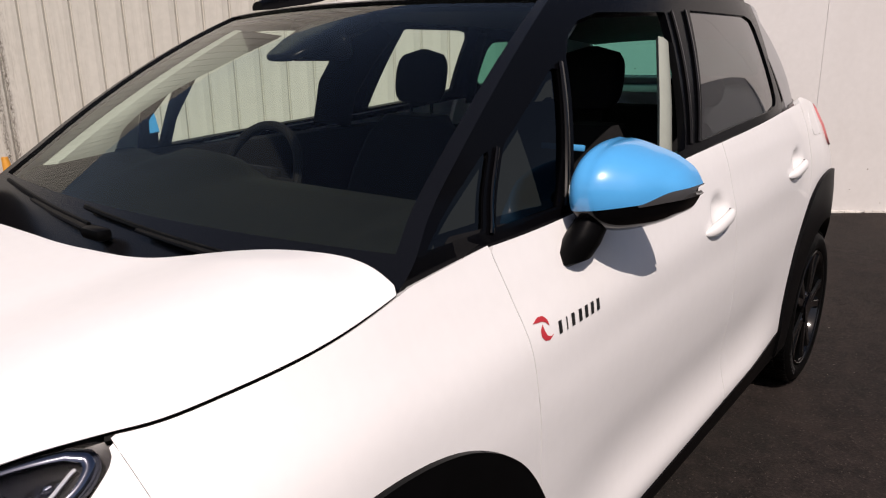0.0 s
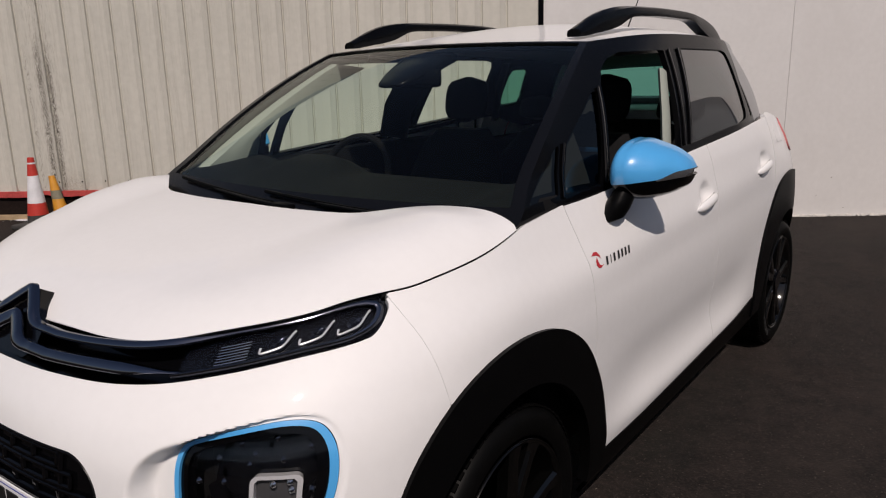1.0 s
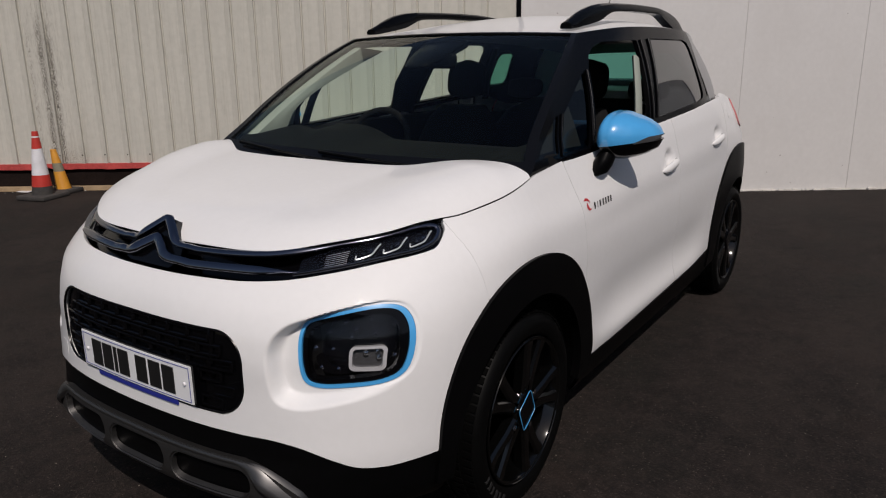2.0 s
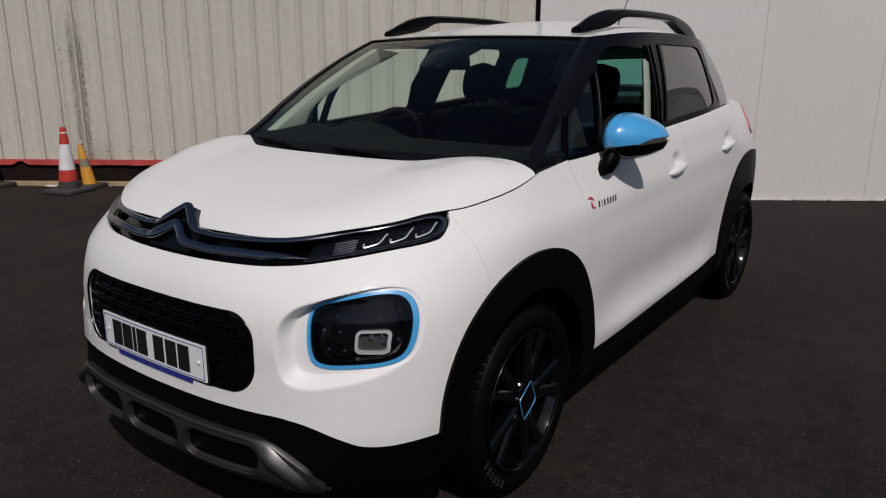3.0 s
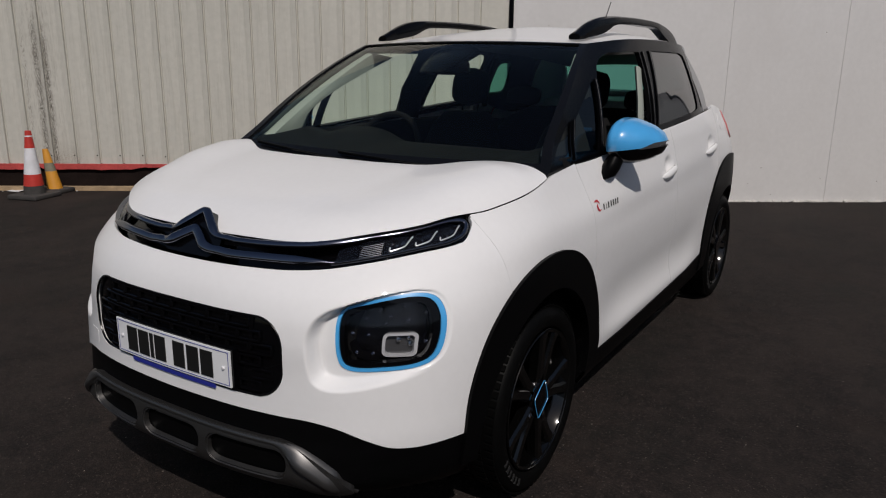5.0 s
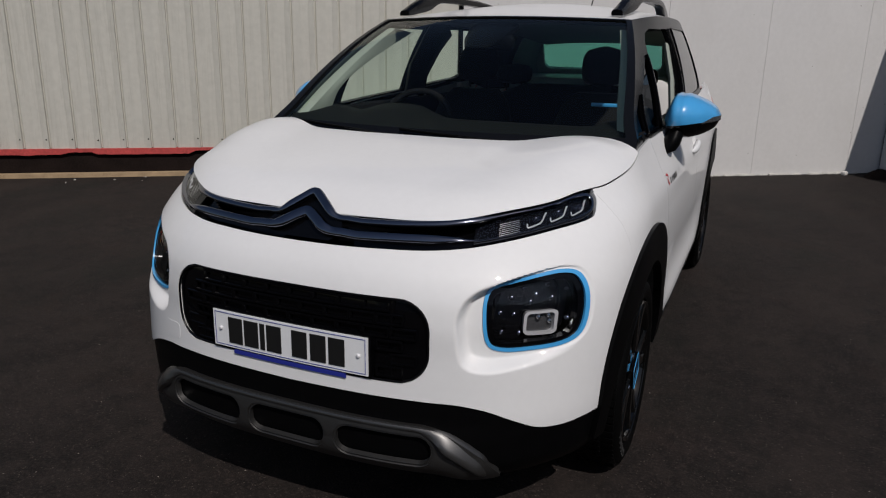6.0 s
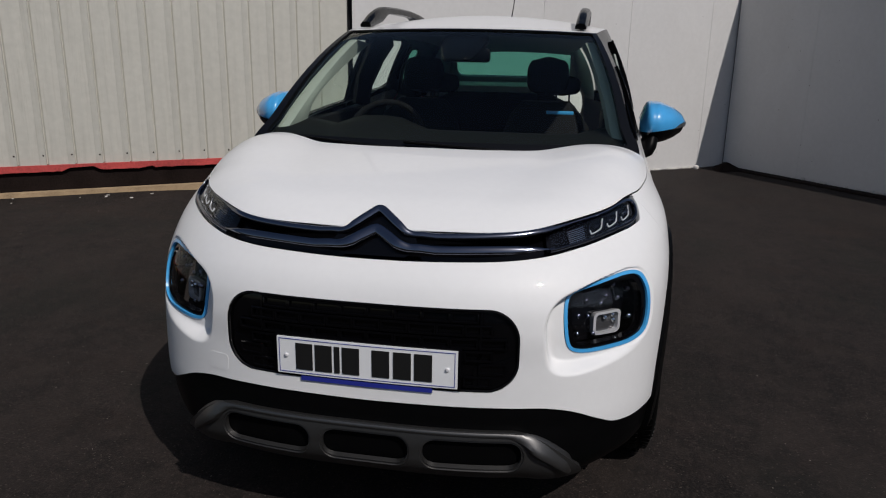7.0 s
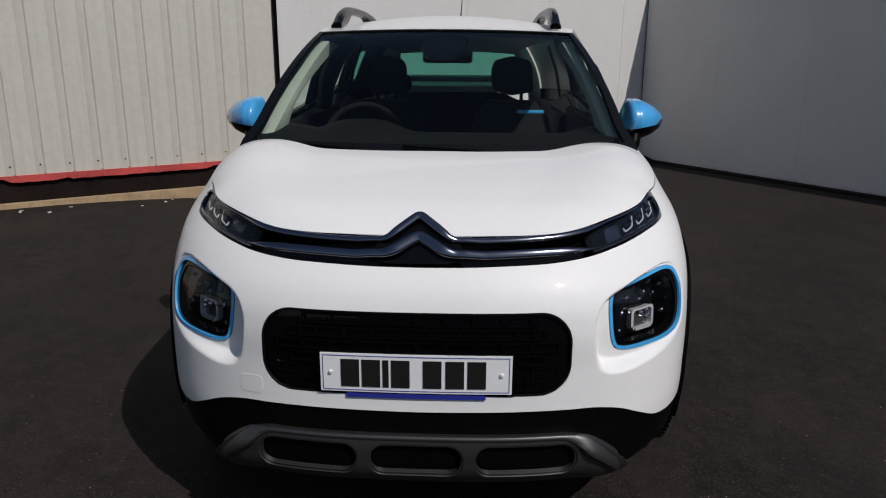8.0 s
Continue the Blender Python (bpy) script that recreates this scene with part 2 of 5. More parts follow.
add_patches(WHITEWALL, 1.1, (1, 1, 0.5), 0.50, 0.70, (0.50, 0.485, 0.47), 0.5)
add_specks(WHITEWALL, 9, 0.06, (0.26, 0.24, 0.22), 0.25)

# ---- mesh helpers ----


def mesh_data(name, verts, faces, mat, angle=35):
    me = bpy.data.meshes.new(name)
    me.from_pydata([tuple(map(float, p)) for p in verts], [], faces)
    me.materials.append(mat)
    me.polygons.foreach_set("use_smooth", [angle > 0] * len(me.polygons))
    if angle > 0:
        me.set_sharp_from_angle(angle=radians(angle))
    me.update()
    return me


def part(name, shape, mat, parent, label="", angle=35):
    """One mesh object under a thing or a part; shape is a bmesh or (verts, faces)."""
    if isinstance(shape, bmesh.types.BMesh):
        me = bpy.data.meshes.new(name)
        bmesh.ops.recalc_face_normals(shape, faces=shape.faces)
        shape.to_mesh(me)
        shape.free()
        me.materials.append(mat)
        me.polygons.foreach_set("use_smooth", [angle > 0] * len(me.polygons))
        if angle > 0:
            me.set_sharp_from_angle(angle=radians(angle))
    else:
        me = mesh_data(name, *shape, mat, angle)
    ob = new(name, me)
    ob.parent = parent
    if label:
        tagged(ob, label)
    return ob


def thing(name, label, category, m=None, group="", kind=""):
    ob = new(name)
    ob.empty_display_size = 0.1
    if m is not None:
        ob.matrix_world = m
    return tagged(ob, label, category, group, kind)


def join(*shapes):
    verts, faces = [], []
    for v, f in shapes:
        k = len(verts)
        verts += list(v)
        faces += [tuple(i + k for i in q) for q in f]
    return verts, faces


def moved(shape, m):
    return [tuple(m @ Vector(p)) for p in shape[0]], shape[1]


def box(cx, cy, cz, sx, sy, sz, bevel=0.0, segments=2):
    bm = bmesh.new()
    bmesh.ops.create_cube(bm, size=1)
    for v in bm.verts:
        v.co = Vector((cx + v.co.x * sx, cy + v.co.y * sy, cz + v.co.z * sz))
    if bevel:
        bmesh.ops.bevel(bm, geom=bm.edges[:], offset=bevel, segments=segments, affect="EDGES", profile=0.5)
    bm.verts.index_update()
    shape = [tuple(v.co) for v in bm.verts], [tuple(v.index for v in f.verts) for f in bm.faces]
    bm.free()
    return shape


def loft(rings, caps=True, closed=False):
    """Rings with the same number of points, joined side by side."""
    n = len(rings[0])
    verts = [tuple(p) for ring in rings for p in ring]
    faces = []
    count = len(rings) if closed else len(rings) - 1
    for i in range(count):
        a, b = i * n, ((i + 1) % len(rings)) * n
        for j in range(n):
            k = (j + 1) % n
            faces.append((a + j, a + k, b + k, b + j))
    if caps and not closed:
        faces.append(tuple(range(n))[::-1])
        faces.append(tuple((len(rings) - 1) * n + j for j in range(n)))
    return verts, faces


def tube(points, radius, n=8, flat=1.0, closed=False, up=(0, 0, 1)):
    """A tube along points; radius may be a list; flat squeezes it along up."""
    pts = [Vector(p) for p in points]
    rad = [float(r) for r in radius] if isinstance(radius, (list, tuple)) else [radius] * len(pts)
    rings = []
    for i, p in enumerate(pts):
        if closed:
            d = pts[(i + 1) % len(pts)] - pts[i - 1]
        else:
            d = pts[min(i + 1, len(pts) - 1)] - pts[max(i - 1, 0)]
        d.normalize()
        a = d.cross(Vector(up))
        if a.length < 1e-4:
            a = d.cross(Vector((1, 0, 0)))
        a.normalize()
        b = a.cross(d).normalized()
        rings.append([p + rad[i] * (math.cos(t) * a + flat * math.sin(t) * b) for t in [2 * math.pi * k / n for k in range(n)]])
    return loft(rings, not closed, closed)


def revolve(profile, n=48, arc=2 * math.pi):
    """Profile of (radius, x): turned round the x axis."""
    rings = []
    for k in range(n):
        t = arc * k / n
        rings.append([(x, r * math.cos(t), r * math.sin(t)) for r, x in profile])
    m = len(profile)
    verts = [p for ring in rings for p in ring]
    faces = []
    for k in range(n):
        a, b = k * m, ((k + 1) % n) * m
        for j in range(m - 1):
            faces.append((a + j, b + j, b + j + 1, a + j + 1))
    return verts, faces


def smooth_curve(pts, per=8, closed=False):
    """Catmull-Rom through points of any dimension."""
    p = np.array(pts, float)
    n = len(p)
    out = []
    for i in range(n if closed else n - 1):
        if closed:
            a, b, c, d = p[i - 1], p[i], p[(i + 1) % n], p[(i + 2) % n]
        else:
            a, b, c, d = p[max(i - 1, 0)], p[i], p[i + 1], p[min(i + 2, n - 1)]
        for k in range(per):
            t = k / per
            out.append(0.5 * (2 * b + (c - a) * t + (2 * a - 5 * b + 4 * c - d) * t * t + (3 * b - a - 3 * c + d) * t ** 3))
    if not closed:
        out.append(p[-1])
    return np.array(out)


def smooth_table(xs, ys):
    """A smooth function through a few knots."""
    xs, ys = np.array(xs, float), np.array(ys, float)
    slopes = np.gradient(ys, xs)

    def f(x):
        x = np.clip(x, xs[0], xs[-1])
        i = np.clip(np.searchsorted(xs, x) - 1, 0, len(xs) - 2)
        h = xs[i + 1] - xs[i]
        t = (x - xs[i]) / h
        return ((2 * t ** 3 - 3 * t ** 2 + 1) * ys[i] + (t ** 3 - 2 * t ** 2 + t) * h * slopes[i]
                + (3 * t ** 2 - 2 * t ** 3) * ys[i + 1] + (t ** 3 - t ** 2) * h * slopes[i + 1])
    return f


def inside_polygon(pts):
    """Signed distance to a closed 2D outline, positive inside."""
    p = np.array(pts, float)
    q = np.roll(p, -1, 0)
    e = q - p
    ee = (e ** 2).sum(1)

    def f(a, b):
        s = np.shape(a)
        a, b = np.ravel(a), np.ravel(b)
        w = np.stack([a, b], 1)[:, None] - p
        t = np.clip((w * e).sum(2) / ee, 0, 1)
        d = np.sqrt((((w - e * t[..., None]) ** 2).sum(2)).min(1))
        up = (p[:, 1] <= b[:, None]) & (q[:, 1] > b[:, None])
        dn = (q[:, 1] <= b[:, None]) & (p[:, 1] > b[:, None])
        cr = e[:, 0] * w[..., 1] - e[:, 1] * w[..., 0]
        wind = (up & (cr > 0)).sum(1) - (dn & (cr < 0)).sum(1)
        return np.where(wind != 0, d, -d).reshape(s)
    return f


def rounded(a, b, ca, cb, ha, hb, r):
    """Signed distance to a rounded rectangle, positive inside."""
    qa, qb = np.abs(a - ca) - ha + r, np.abs(b - cb) - hb + r
    return r - np.hypot(np.maximum(qa, 0), np.maximum(qb, 0)) - np.minimum(np.maximum(qa, qb), 0)


def panel(name, surface, us, vs, keep, mat, parent, off=0.0, rim=0.012, label="", flip=False, angle=40):
    """The part of a surface where keep() is positive, cut cleanly along its edge, with a folded rim."""
    us, vs = np.asarray(us, float), np.asarray(vs, float)
    U, V = np.meshgrid(us, vs, indexing="ij")
    D = keep(surface(U, V), U, V)
    n, m = D.shape
    uv, faces = [], []
    index = -np.ones((n, m), int)
    ins = D > 0
    cells = ins[:-1, :-1].astype(int) + ins[1:, :-1] + ins[:-1, 1:] + ins[1:, 1:]
    use = np.zeros((n, m), bool)
    full = cells == 4
    some = cells > 0
    for a in (0, 1):
        for b in (0, 1):
            use[a:n - 1 + a, b:m - 1 + b] |= some
    use &= ins
    ii, jj = np.nonzero(use)
    index[ii, jj] = np.arange(len(ii))
    uv = list(zip(us[ii], vs[jj]))
    fi, fj = np.nonzero(full)
    faces = [tuple(q) for q in np.stack([index[fi, fj], index[fi + 1, fj], index[fi + 1, fj + 1], index[fi, fj + 1]], 1).tolist()]
    cross, ends = {}, []
    base = len(uv)
    for i, j in zip(*np.nonzero(some & ~full)):
        ring = [(i, j), (i + 1, j), (i + 1, j + 1), (i, j + 1)]
        poly = []
        for k in range(4):
            p, q = ring[k], ring[(k + 1) % 4]
            if ins[p]:
                poly.append(int(index[p]))
            if ins[p] != ins[q]:
                key = (p, q) if p < q else (q, p)
                if key not in cross:
                    cross[key] = base + len(ends)
                    a, b = (p, q) if ins[p] else (q, p)
                    ends.append((us[a[0]], vs[a[1]], us[b[0]], vs[b[1]]))
                poly.append(cross[key])
        if len(poly) >= 3:
            faces.append(tuple(poly))
    if ends:
        e = np.array(ends)
        lo, hi = np.zeros(len(e)), np.ones(len(e))
        for _ in range(9):
            t = (lo + hi) / 2
            u, v = e[:, 0] + t * (e[:, 2] - e[:, 0]), e[:, 1] + t * (e[:, 3] - e[:, 1])
            good = keep(surface(u[:, None], v[:, None]), u[:, None], v[:, None])[:, 0] > 0
            lo, hi = np.where(good, t, lo), np.where(good, hi, t)
        uv += list(zip(e[:, 0] + lo * (e[:, 2] - e[:, 0]), e[:, 1] + lo * (e[:, 3] - e[:, 1])))
    q = np.array(uv)
    P = surface(q[:, :1], q[:, 1:])[:, 0]
    h = 1e-3
    du = surface(q[:, :1] + h, q[:, 1:])[:, 0] - surface(q[:, :1] - h, q[:, 1:])[:, 0]
    dv = surface(q[:, :1], q[:, 1:] + h)[:, 0] - surface(q[:, :1], q[:, 1:] - h)[:, 0]
    N = np.cross(du, dv)
    N /= np.linalg.norm(N, axis=1)[:, None] + 1e-12
    if flip:
        N = -N
        faces = [f[::-1] for f in faces]
    P = P + N * off
    verts = P.tolist()
    if rim:
        count = {}
        for f in faces:
            for k in range(len(f)):
                a, b = f[k], f[(k + 1) % len(f)]
                count[(a, b)] = 1
        low = {}
        inner = P - N * rim
        for a, b in list(count):
            if (b, a) not in count:
                for k in (a, b):
                    if k not in low:
                        low[k] = len(verts)
                        verts.append(inner[k].tolist())
                faces.append((b, a, low[a], low[b]))
    return part(name, (verts, faces), mat, parent, label, angle)


# ---- the yard ----
TH = radians(35.29)
ALONG, BACK = Vector((math.cos(TH), math.sin(TH), 0)), Vector((-math.sin(TH), math.cos(TH), 0))


def yard(r, o, z=0.0):
    return ALONG * r + BACK * o + Vector((0, 0, z))


YARD = Matrix.Translation((0, 0, 0)) @ Matrix.Rotation(TH, 4, "Z")


def yard_part(name, shape, mat, label, category, angle=30):
    ob = part(name, moved(shape, YARD), mat, None, "", angle)
    return tagged(ob, label, category, kind="structure")


def rise(r, o):
    """The yard's fall: a little up to the cream wall, a little down to the white one."""
    t = lambda v, a, b: min(1.0, max(0.0, (v - a) / (b - a)))
    sm = lambda q: q * q * (3 - 2 * q)
    up = 0.066 * sm(t(-r, -1.6, 0.6)) * sm(t(o, 3.4, 5.6))
    down = 0.055 * max(sm(t(r, 2.6, 6.0)), sm(t(o, 3.6, 5.6)) * sm(t(r, 0.2, 2.6)))
    return up - down


def ground_sheet():
    near = np.arange(-14, 14.01, 0.35)
    pos = [-500.0, -120.0, -40.0, -20.0] + list(near) + [20.0, 40.0, 120.0, 500.0]
    n = len(pos)
    verts = [tuple(yard(r, o, rise(r, o))) for r in pos for o in pos]
    faces = [(i * n + j, (i + 1) * n + j, (i + 1) * n + j + 1, i * n + j + 1) for i in range(n - 1) for j in range(n - 1)]
    return verts, faces


tagged(part("ground", ground_sheet(), ASPHALT, None, "", 30), "dark worn asphalt yard with pale grit", "ground", kind="structure")

WALL_O, WHITE_R, RIGHT_R, PITCH, FIRST = 5.815, 1.782, 7.16, 0.23686, 0.033


def cladding():
    """Profiled steel sheet: a low swelling, then a narrow groove, upright."""
    prof = []
    r = FIRST - 50 * PITCH
    while r < WHITE_R - 0.2:
        prof += [(r - 0.060, 0.0), (r - 0.040, -0.008), (r - 0.004, -0.014), (r + 0.000, 0.012), (r + 0.006, 0.014), (r + 0.020, 0.0), (r + 0.086, 0.0), (r + 0.094, -0.0016), (r + 0.120, -0.0016), (r + 0.128, 0.0)]
        r += PITCH
    prof.append((WHITE_R - 0.02, 0.0))
    verts = [(a, WALL_O + b, z) for z in (0.325, 4.6) for a, b in prof]
    n = len(prof)
    return verts, [(k, k + 1, n + k + 1, n + k) for k in range(n - 1)]


LEFT_R = -12.0
MID, LONG = (LEFT_R + WHITE_R) / 2, WHITE_R - LEFT_R
wall_north = yard_part("wall_north", join(cladding(), box(MID, WALL_O + 0.16, 2.3, LONG, 0.2, 4.6)), CLAD, "cream ribbed steel cladding wall with rust stains", "wall", 20)
rivets = random.Random(5)
k = -14
while FIRST + k * PITCH < WHITE_R - 0.25:
    part("rivet", moved(revolve([(0.0, -0.006), (0.005, -0.005), (0.008, 0.0)], 8), YARD @ Matrix.Translation((FIRST + k * PITCH - 0.022, WALL_O - 0.011, 0.430 + rivets.uniform(-0.006, 0.006))) @ Matrix.Rotation(math.pi / 2, 4, "Z")), PLINTH, wall_north)
    k += 1


def ragged(r0, r1, z_top, z_low, o, thick, seed, jitter, cut, chance=0.10):
    """A strip with a softly uneven lower edge, flaked away in places."""
    rnd = random.Random(seed)
    rings, r, gone, depth = [], r0, 0, 0.0
    while r < r1:
        if gone <= 0 and cut and rnd.random() < chance:
            gone, depth = rnd.randint(2, 7), cut * rnd.uniform(0.4, 1.0)
        gone -= 1
        z = z_low + rnd.uniform(-jitter, jitter) + (depth * rnd.uniform(0.8, 1.0) if gone > 0 else 0.0)
        z = min(z, z_top - 0.003)
        rings.append([(r, o - thick, z), (r, o - thick, z_top), (r, o, z_top), (r, o, z)])
        r += rnd.uniform(0.03, 0.09)
    return loft(rings)


yard_part("trim", ragged(LEFT_R, WHITE_R - 0.03, 0.345, 0.285, WALL_O + 0.02, 0.045, 11, 0.004, 0.058, 0.10), REDPAINT, "flaking red painted strip under the cladding", "trim")
yard_part("plinth", box(MID, WALL_O + 0.05, 0.15, LONG, 0.08, 0.40), PLINTH, "dark recessed wall plinth", "plinth")
yard_part("baseboard", ragged(LEFT_R, WHITE_R - 0.03, 0.105, 0.0, WALL_O + 0.02, 0.10, 17, 0.0, 0.0, 0.0), MORTAR, "pale crumbling mortar along the wall foot", "mortar")
wall_east = yard_part("wall_east", box((WHITE_R + 8.4) / 2, WALL_O + 0.42, 2.2, 8.4 - WHITE_R, 0.8, 4.7), PLINTH, "off-white painted board wall in sunlight", "wall")
EDGES = (WHITE_R, 4.14, 5.40, 6.71, 8.3)
for a, b in zip(EDGES, EDGES[1:]):
    part("panel", moved(box((a + b) / 2, WALL_O + 0.010, 2.235, b - a - 0.0016, 0.025, 4.64, 0.002, 1), YARD), WHITEWALL, wall_east)
yard_part("corner_trim", box(WHITE_R, WALL_O - 0.004, 2.3, 0.048, 0.04, 4.6, 0.004), GLOSS, "black metal corner flashing", "trim")


def shadow_top(o):
    """Height of the shaded wall: unseen slope from corner to level, fitted to its shadow."""
    return min(2.80, 2.25 + (WALL_O - o) * 0.28)


south_rings = [[(RIGHT_R + 0.02, o, -0.1), (RIGHT_R + 0.32, o, -0.1), (RIGHT_R + 0.32, o, shadow_top(o)), (RIGHT_R + 0.02, o, shadow_top(o))] for o in (WALL_O, WALL_O - 1.964, WALL_O - 16.0)]
wall_south = yard_part("wall_south", loft(south_rings), PLINTH, "off-white painted wall in shade", "wall")
for k in range(13):
    o0, o1 = WALL_O - 0.03 - 1.22 * k, WALL_O - 0.03 - 1.22 * (k + 1) + 0.002
    rings = [[(RIGHT_R, o, -0.07), (RIGHT_R + 0.025, o, -0.07), (RIGHT_R + 0.025, o, shadow_top(o) - 0.01), (RIGHT_R, o, shadow_top(o) - 0.01)] for o in (o0, o1)]
    part("panel", moved(loft(rings), YARD), WHITEWALL, wall_south)


def crumbs(r0, r1, o0, o1, along_r, seed, count=150, size=1.0, spread=0.0):
    """An uneven low ridge of broken mortar along a wall foot."""
    rnd = random.Random(seed)
    shapes = []
    for k in range(count):
        t = rnd.random()
        w, h, dpt = rnd.uniform(0.03, 0.12) * size, rnd.uniform(0.008, 0.035) * size, rnd.uniform(0.02, 0.06) * size
        r, o = r0 + (r1 - r0) * t, o0 + (o1 - o0) * t + (rnd.uniform(-spread, spread) if spread else 0.0)
        sh = box(0, 0, 0, w, dpt, h * 2, min(h, dpt) * 0.3, 1)
        turn = Matrix.Translation((r, o, rise(r, o))) @ Matrix.Rotation((0 if along_r else math.pi / 2) + rnd.uniform(-0.3, 0.3), 4, "Z")
        shapes.append(moved(sh, turn))
    return join(*shapes)


tagged(part("mortar", moved(crumbs(WHITE_R, RIGHT_R - 0.3, WALL_O - 0.02, WALL_O - 0.02, True, 3, 260, 0.62), YARD), PALE_MORTAR, None, "", 0), "pale crumbled mortar at the white wall foot", "mortar", kind="stuff")
yard_part("kerb", box(RIGHT_R - 0.095, WALL_O - 8.0, -0.078, 0.17, 15.9, 0.09, 0.015), PLINTH, "dark low strip along the shaded wall", "kerb")
tagged(part("rubble", moved(crumbs(RIGHT_R - 0.06, RIGHT_R - 0.06, WALL_O - 1.2, WALL_O - 6.5, False, 8, 90, 0.45), YARD @ Matrix.Translation((0, 0, 0.042))), PALE_MORTAR, None, "", 0), "pale flakes of mortar on the dark kerb", "rubble", kind="stuff")
tagged(part("grit", moved(crumbs(LEFT_R + 6, WHITE_R, WALL_O - 0.28, WALL_O - 0.22, True, 21, 34, 0.26, 0.16), YARD), PALE_MORTAR, None, "", 0), "scattered pale flakes on the asphalt by the wall", "grit", kind="stuff")
# unseen wall behind the camera, added for reflections and to close the yard
yard_part("wall_west", box(-3.0, -16.0, 2.0, 30.0, 0.3, 4.0), WHITEWALL, "unseen plain pale wall added across the yard", "wall")

# ---- the car ----
car = thing("car", "white compact SUV with blue mirrors and black cladding", "car")
FRONT_Y, REAR_Y, WHEEL_R = 0.796, 3.40, 0.322
front_y = smooth_table([0.18, 0.22, 0.26, 0.32, 0.40, 0.48, 0.58, 0.68, 0.75, 0.80, 0.84, 0.88, 0.92, 0.97, 1.02, 1.10],
                       [0.16, 0.06, 0.015, -0.005, -0.012, -0.006, 0.0, 0.0, 0.012, 0.035, 0.066, 0.105, 0.145, 0.19, 0.24, 0.34])
half_w = smooth_table([0.18, 0.26, 0.36, 0.50, 0.65, 0.80, 0.90, 0.98, 1.04, 1.085, 1.12, 1.16], [0.79, 0.838, 0.855, 0.862, 0.866, 0.865, 0.848, 0.808, 0.779, 0.757, 0.722, 0.64])
corner_y = smooth_table([0.2, 0.7, 0.85, 1.0, 1.1], [0.72, 0.78, 0.86, 0.95, 0.98])
rear_y = smooth_table([0.2, 0.4, 0.7, 1.0, 1.25], [4.02, 4.13, 4.154, 4.10, 3.98])


nose_power = smooth_table([0.2, 0.7, 0.85, 1.0, 1.1], [2.85, 2.8, 2.62, 2.4, 2.4])


def step(x, a, b):
    t = np.clip((x - a) / (b - a), 0, 1)
    return t * t * (3 - 2 * t)


belt_rise = smooth_table([1.1, 1.35, 2.0, 2.7, 2.95, 3.4, 4.0], [0.0, 0.004, 0.042, 0.078, 0.098, 0.122, 0.122])


def shoulder_out(y, z):
    return 0.035 * step(y, 0.9, 1.7) * (1 - step(y, 2.95, 3.6)) * step(z, 0.82, 1.06)


def lower(u, z):
    """The body below the windows: u runs from the nose (0) round the front corner (1) and flank to the tail (3); negative u is the other side."""
    u, z = np.broadcast_arrays(np.asarray(u, float), np.asarray(z, float))
    s, a = np.sign(u), np.abs(u)
    yc, y0, yr = corner_y(z), front_y(z), rear_y(z)
    w0 = half_w(z)
    ang = np.clip(a, 0, 1) * math.pi / 2
    k = nose_power(z)
    b = yc - y0
    rr = 1 / ((np.sin(ang) / w0) ** k + (np.cos(ang) / b) ** k) ** (1 / k)
    xf, yf = rr * np.sin(ang), yc - rr * np.cos(ang)
    ys = yc + np.clip(a - 1, 0, 1) * (3.30 - yc)
    zz = z - belt_rise(ys) * np.clip((z - 0.75) / 0.33, 0, 1)
    ws = half_w(zz) + shoulder_out(ys, zz)
    tuck = step(ys, 1.15, 1.6) * (1 - step(ys, 2.5, 2.95))
    ws = ws - tuck * 0.013 * np.exp(-((z - 0.52) / 0.10) ** 2) + tuck * 0.015 * np.exp(-((z - 0.37) / 0.055) ** 2)
    ang2 = np.clip(a - 2, 0, 1) * math.pi / 2
    br = yr - 3.30
    zr = z - (0.125 - 0.07 * step(ang2, 0.1, 0.9)) * np.clip((z - 0.75) / 0.33, 0, 1)
    wr = half_w(zr) + shoulder_out(3.3 + br * np.sin(ang2), zr)
    k2 = 2.6 - 0.7 * step(z, 0.9, 1.15)
    r2 = 1 / ((np.cos(ang2) / wr) ** k2 + (np.sin(ang2) / br) ** k2) ** (1 / k2)
    xr, yr2 = r2 * np.cos(ang2), 3.30 + r2 * np.sin(ang2)
    x = np.where(a <= 1, xf, np.where(a <= 2, ws, xr))
    y = np.where(a <= 1, yf, np.where(a <= 2, ys, yr2))
    return np.stack([s * x + (s == 0) * 0, y, z], -1)


hood_line = smooth_table([0, 0.15, 0.25, 0.335, 0.44, 0.545, 0.61, 0.66, 0.70, 0.765, 0.888, 0.959, 1.0], [0.920, 0.922, 0.925, 0.931, 0.952, 0.971, 0.985, 0.988, 0.990, 1.001, 1.024, 1.042, 1.053])
band_line = smooth_table([0, 0.1, 0.2, 0.3, 0.38, 0.455, 0.56, 0.62, 0.642, 0.656, 0.667, 0.674, 0.680, 0.70], [0.849, 0.850, 0.853, 0.857, 0.866, 0.881, 0.903, 0.913, 0.918, 0.924, 0.942, 0.966, 1.00, 1.06])
skirt_line = smooth_table([0, 0.25, 0.41, 0.51, 0.575, 0.647, 0.69, 0.735, 0.80, 0.88], [0.460, 0.463, 0.463, 0.459, 0.444, 0.410, 0.388, 0.380, 0.382, 0.383])


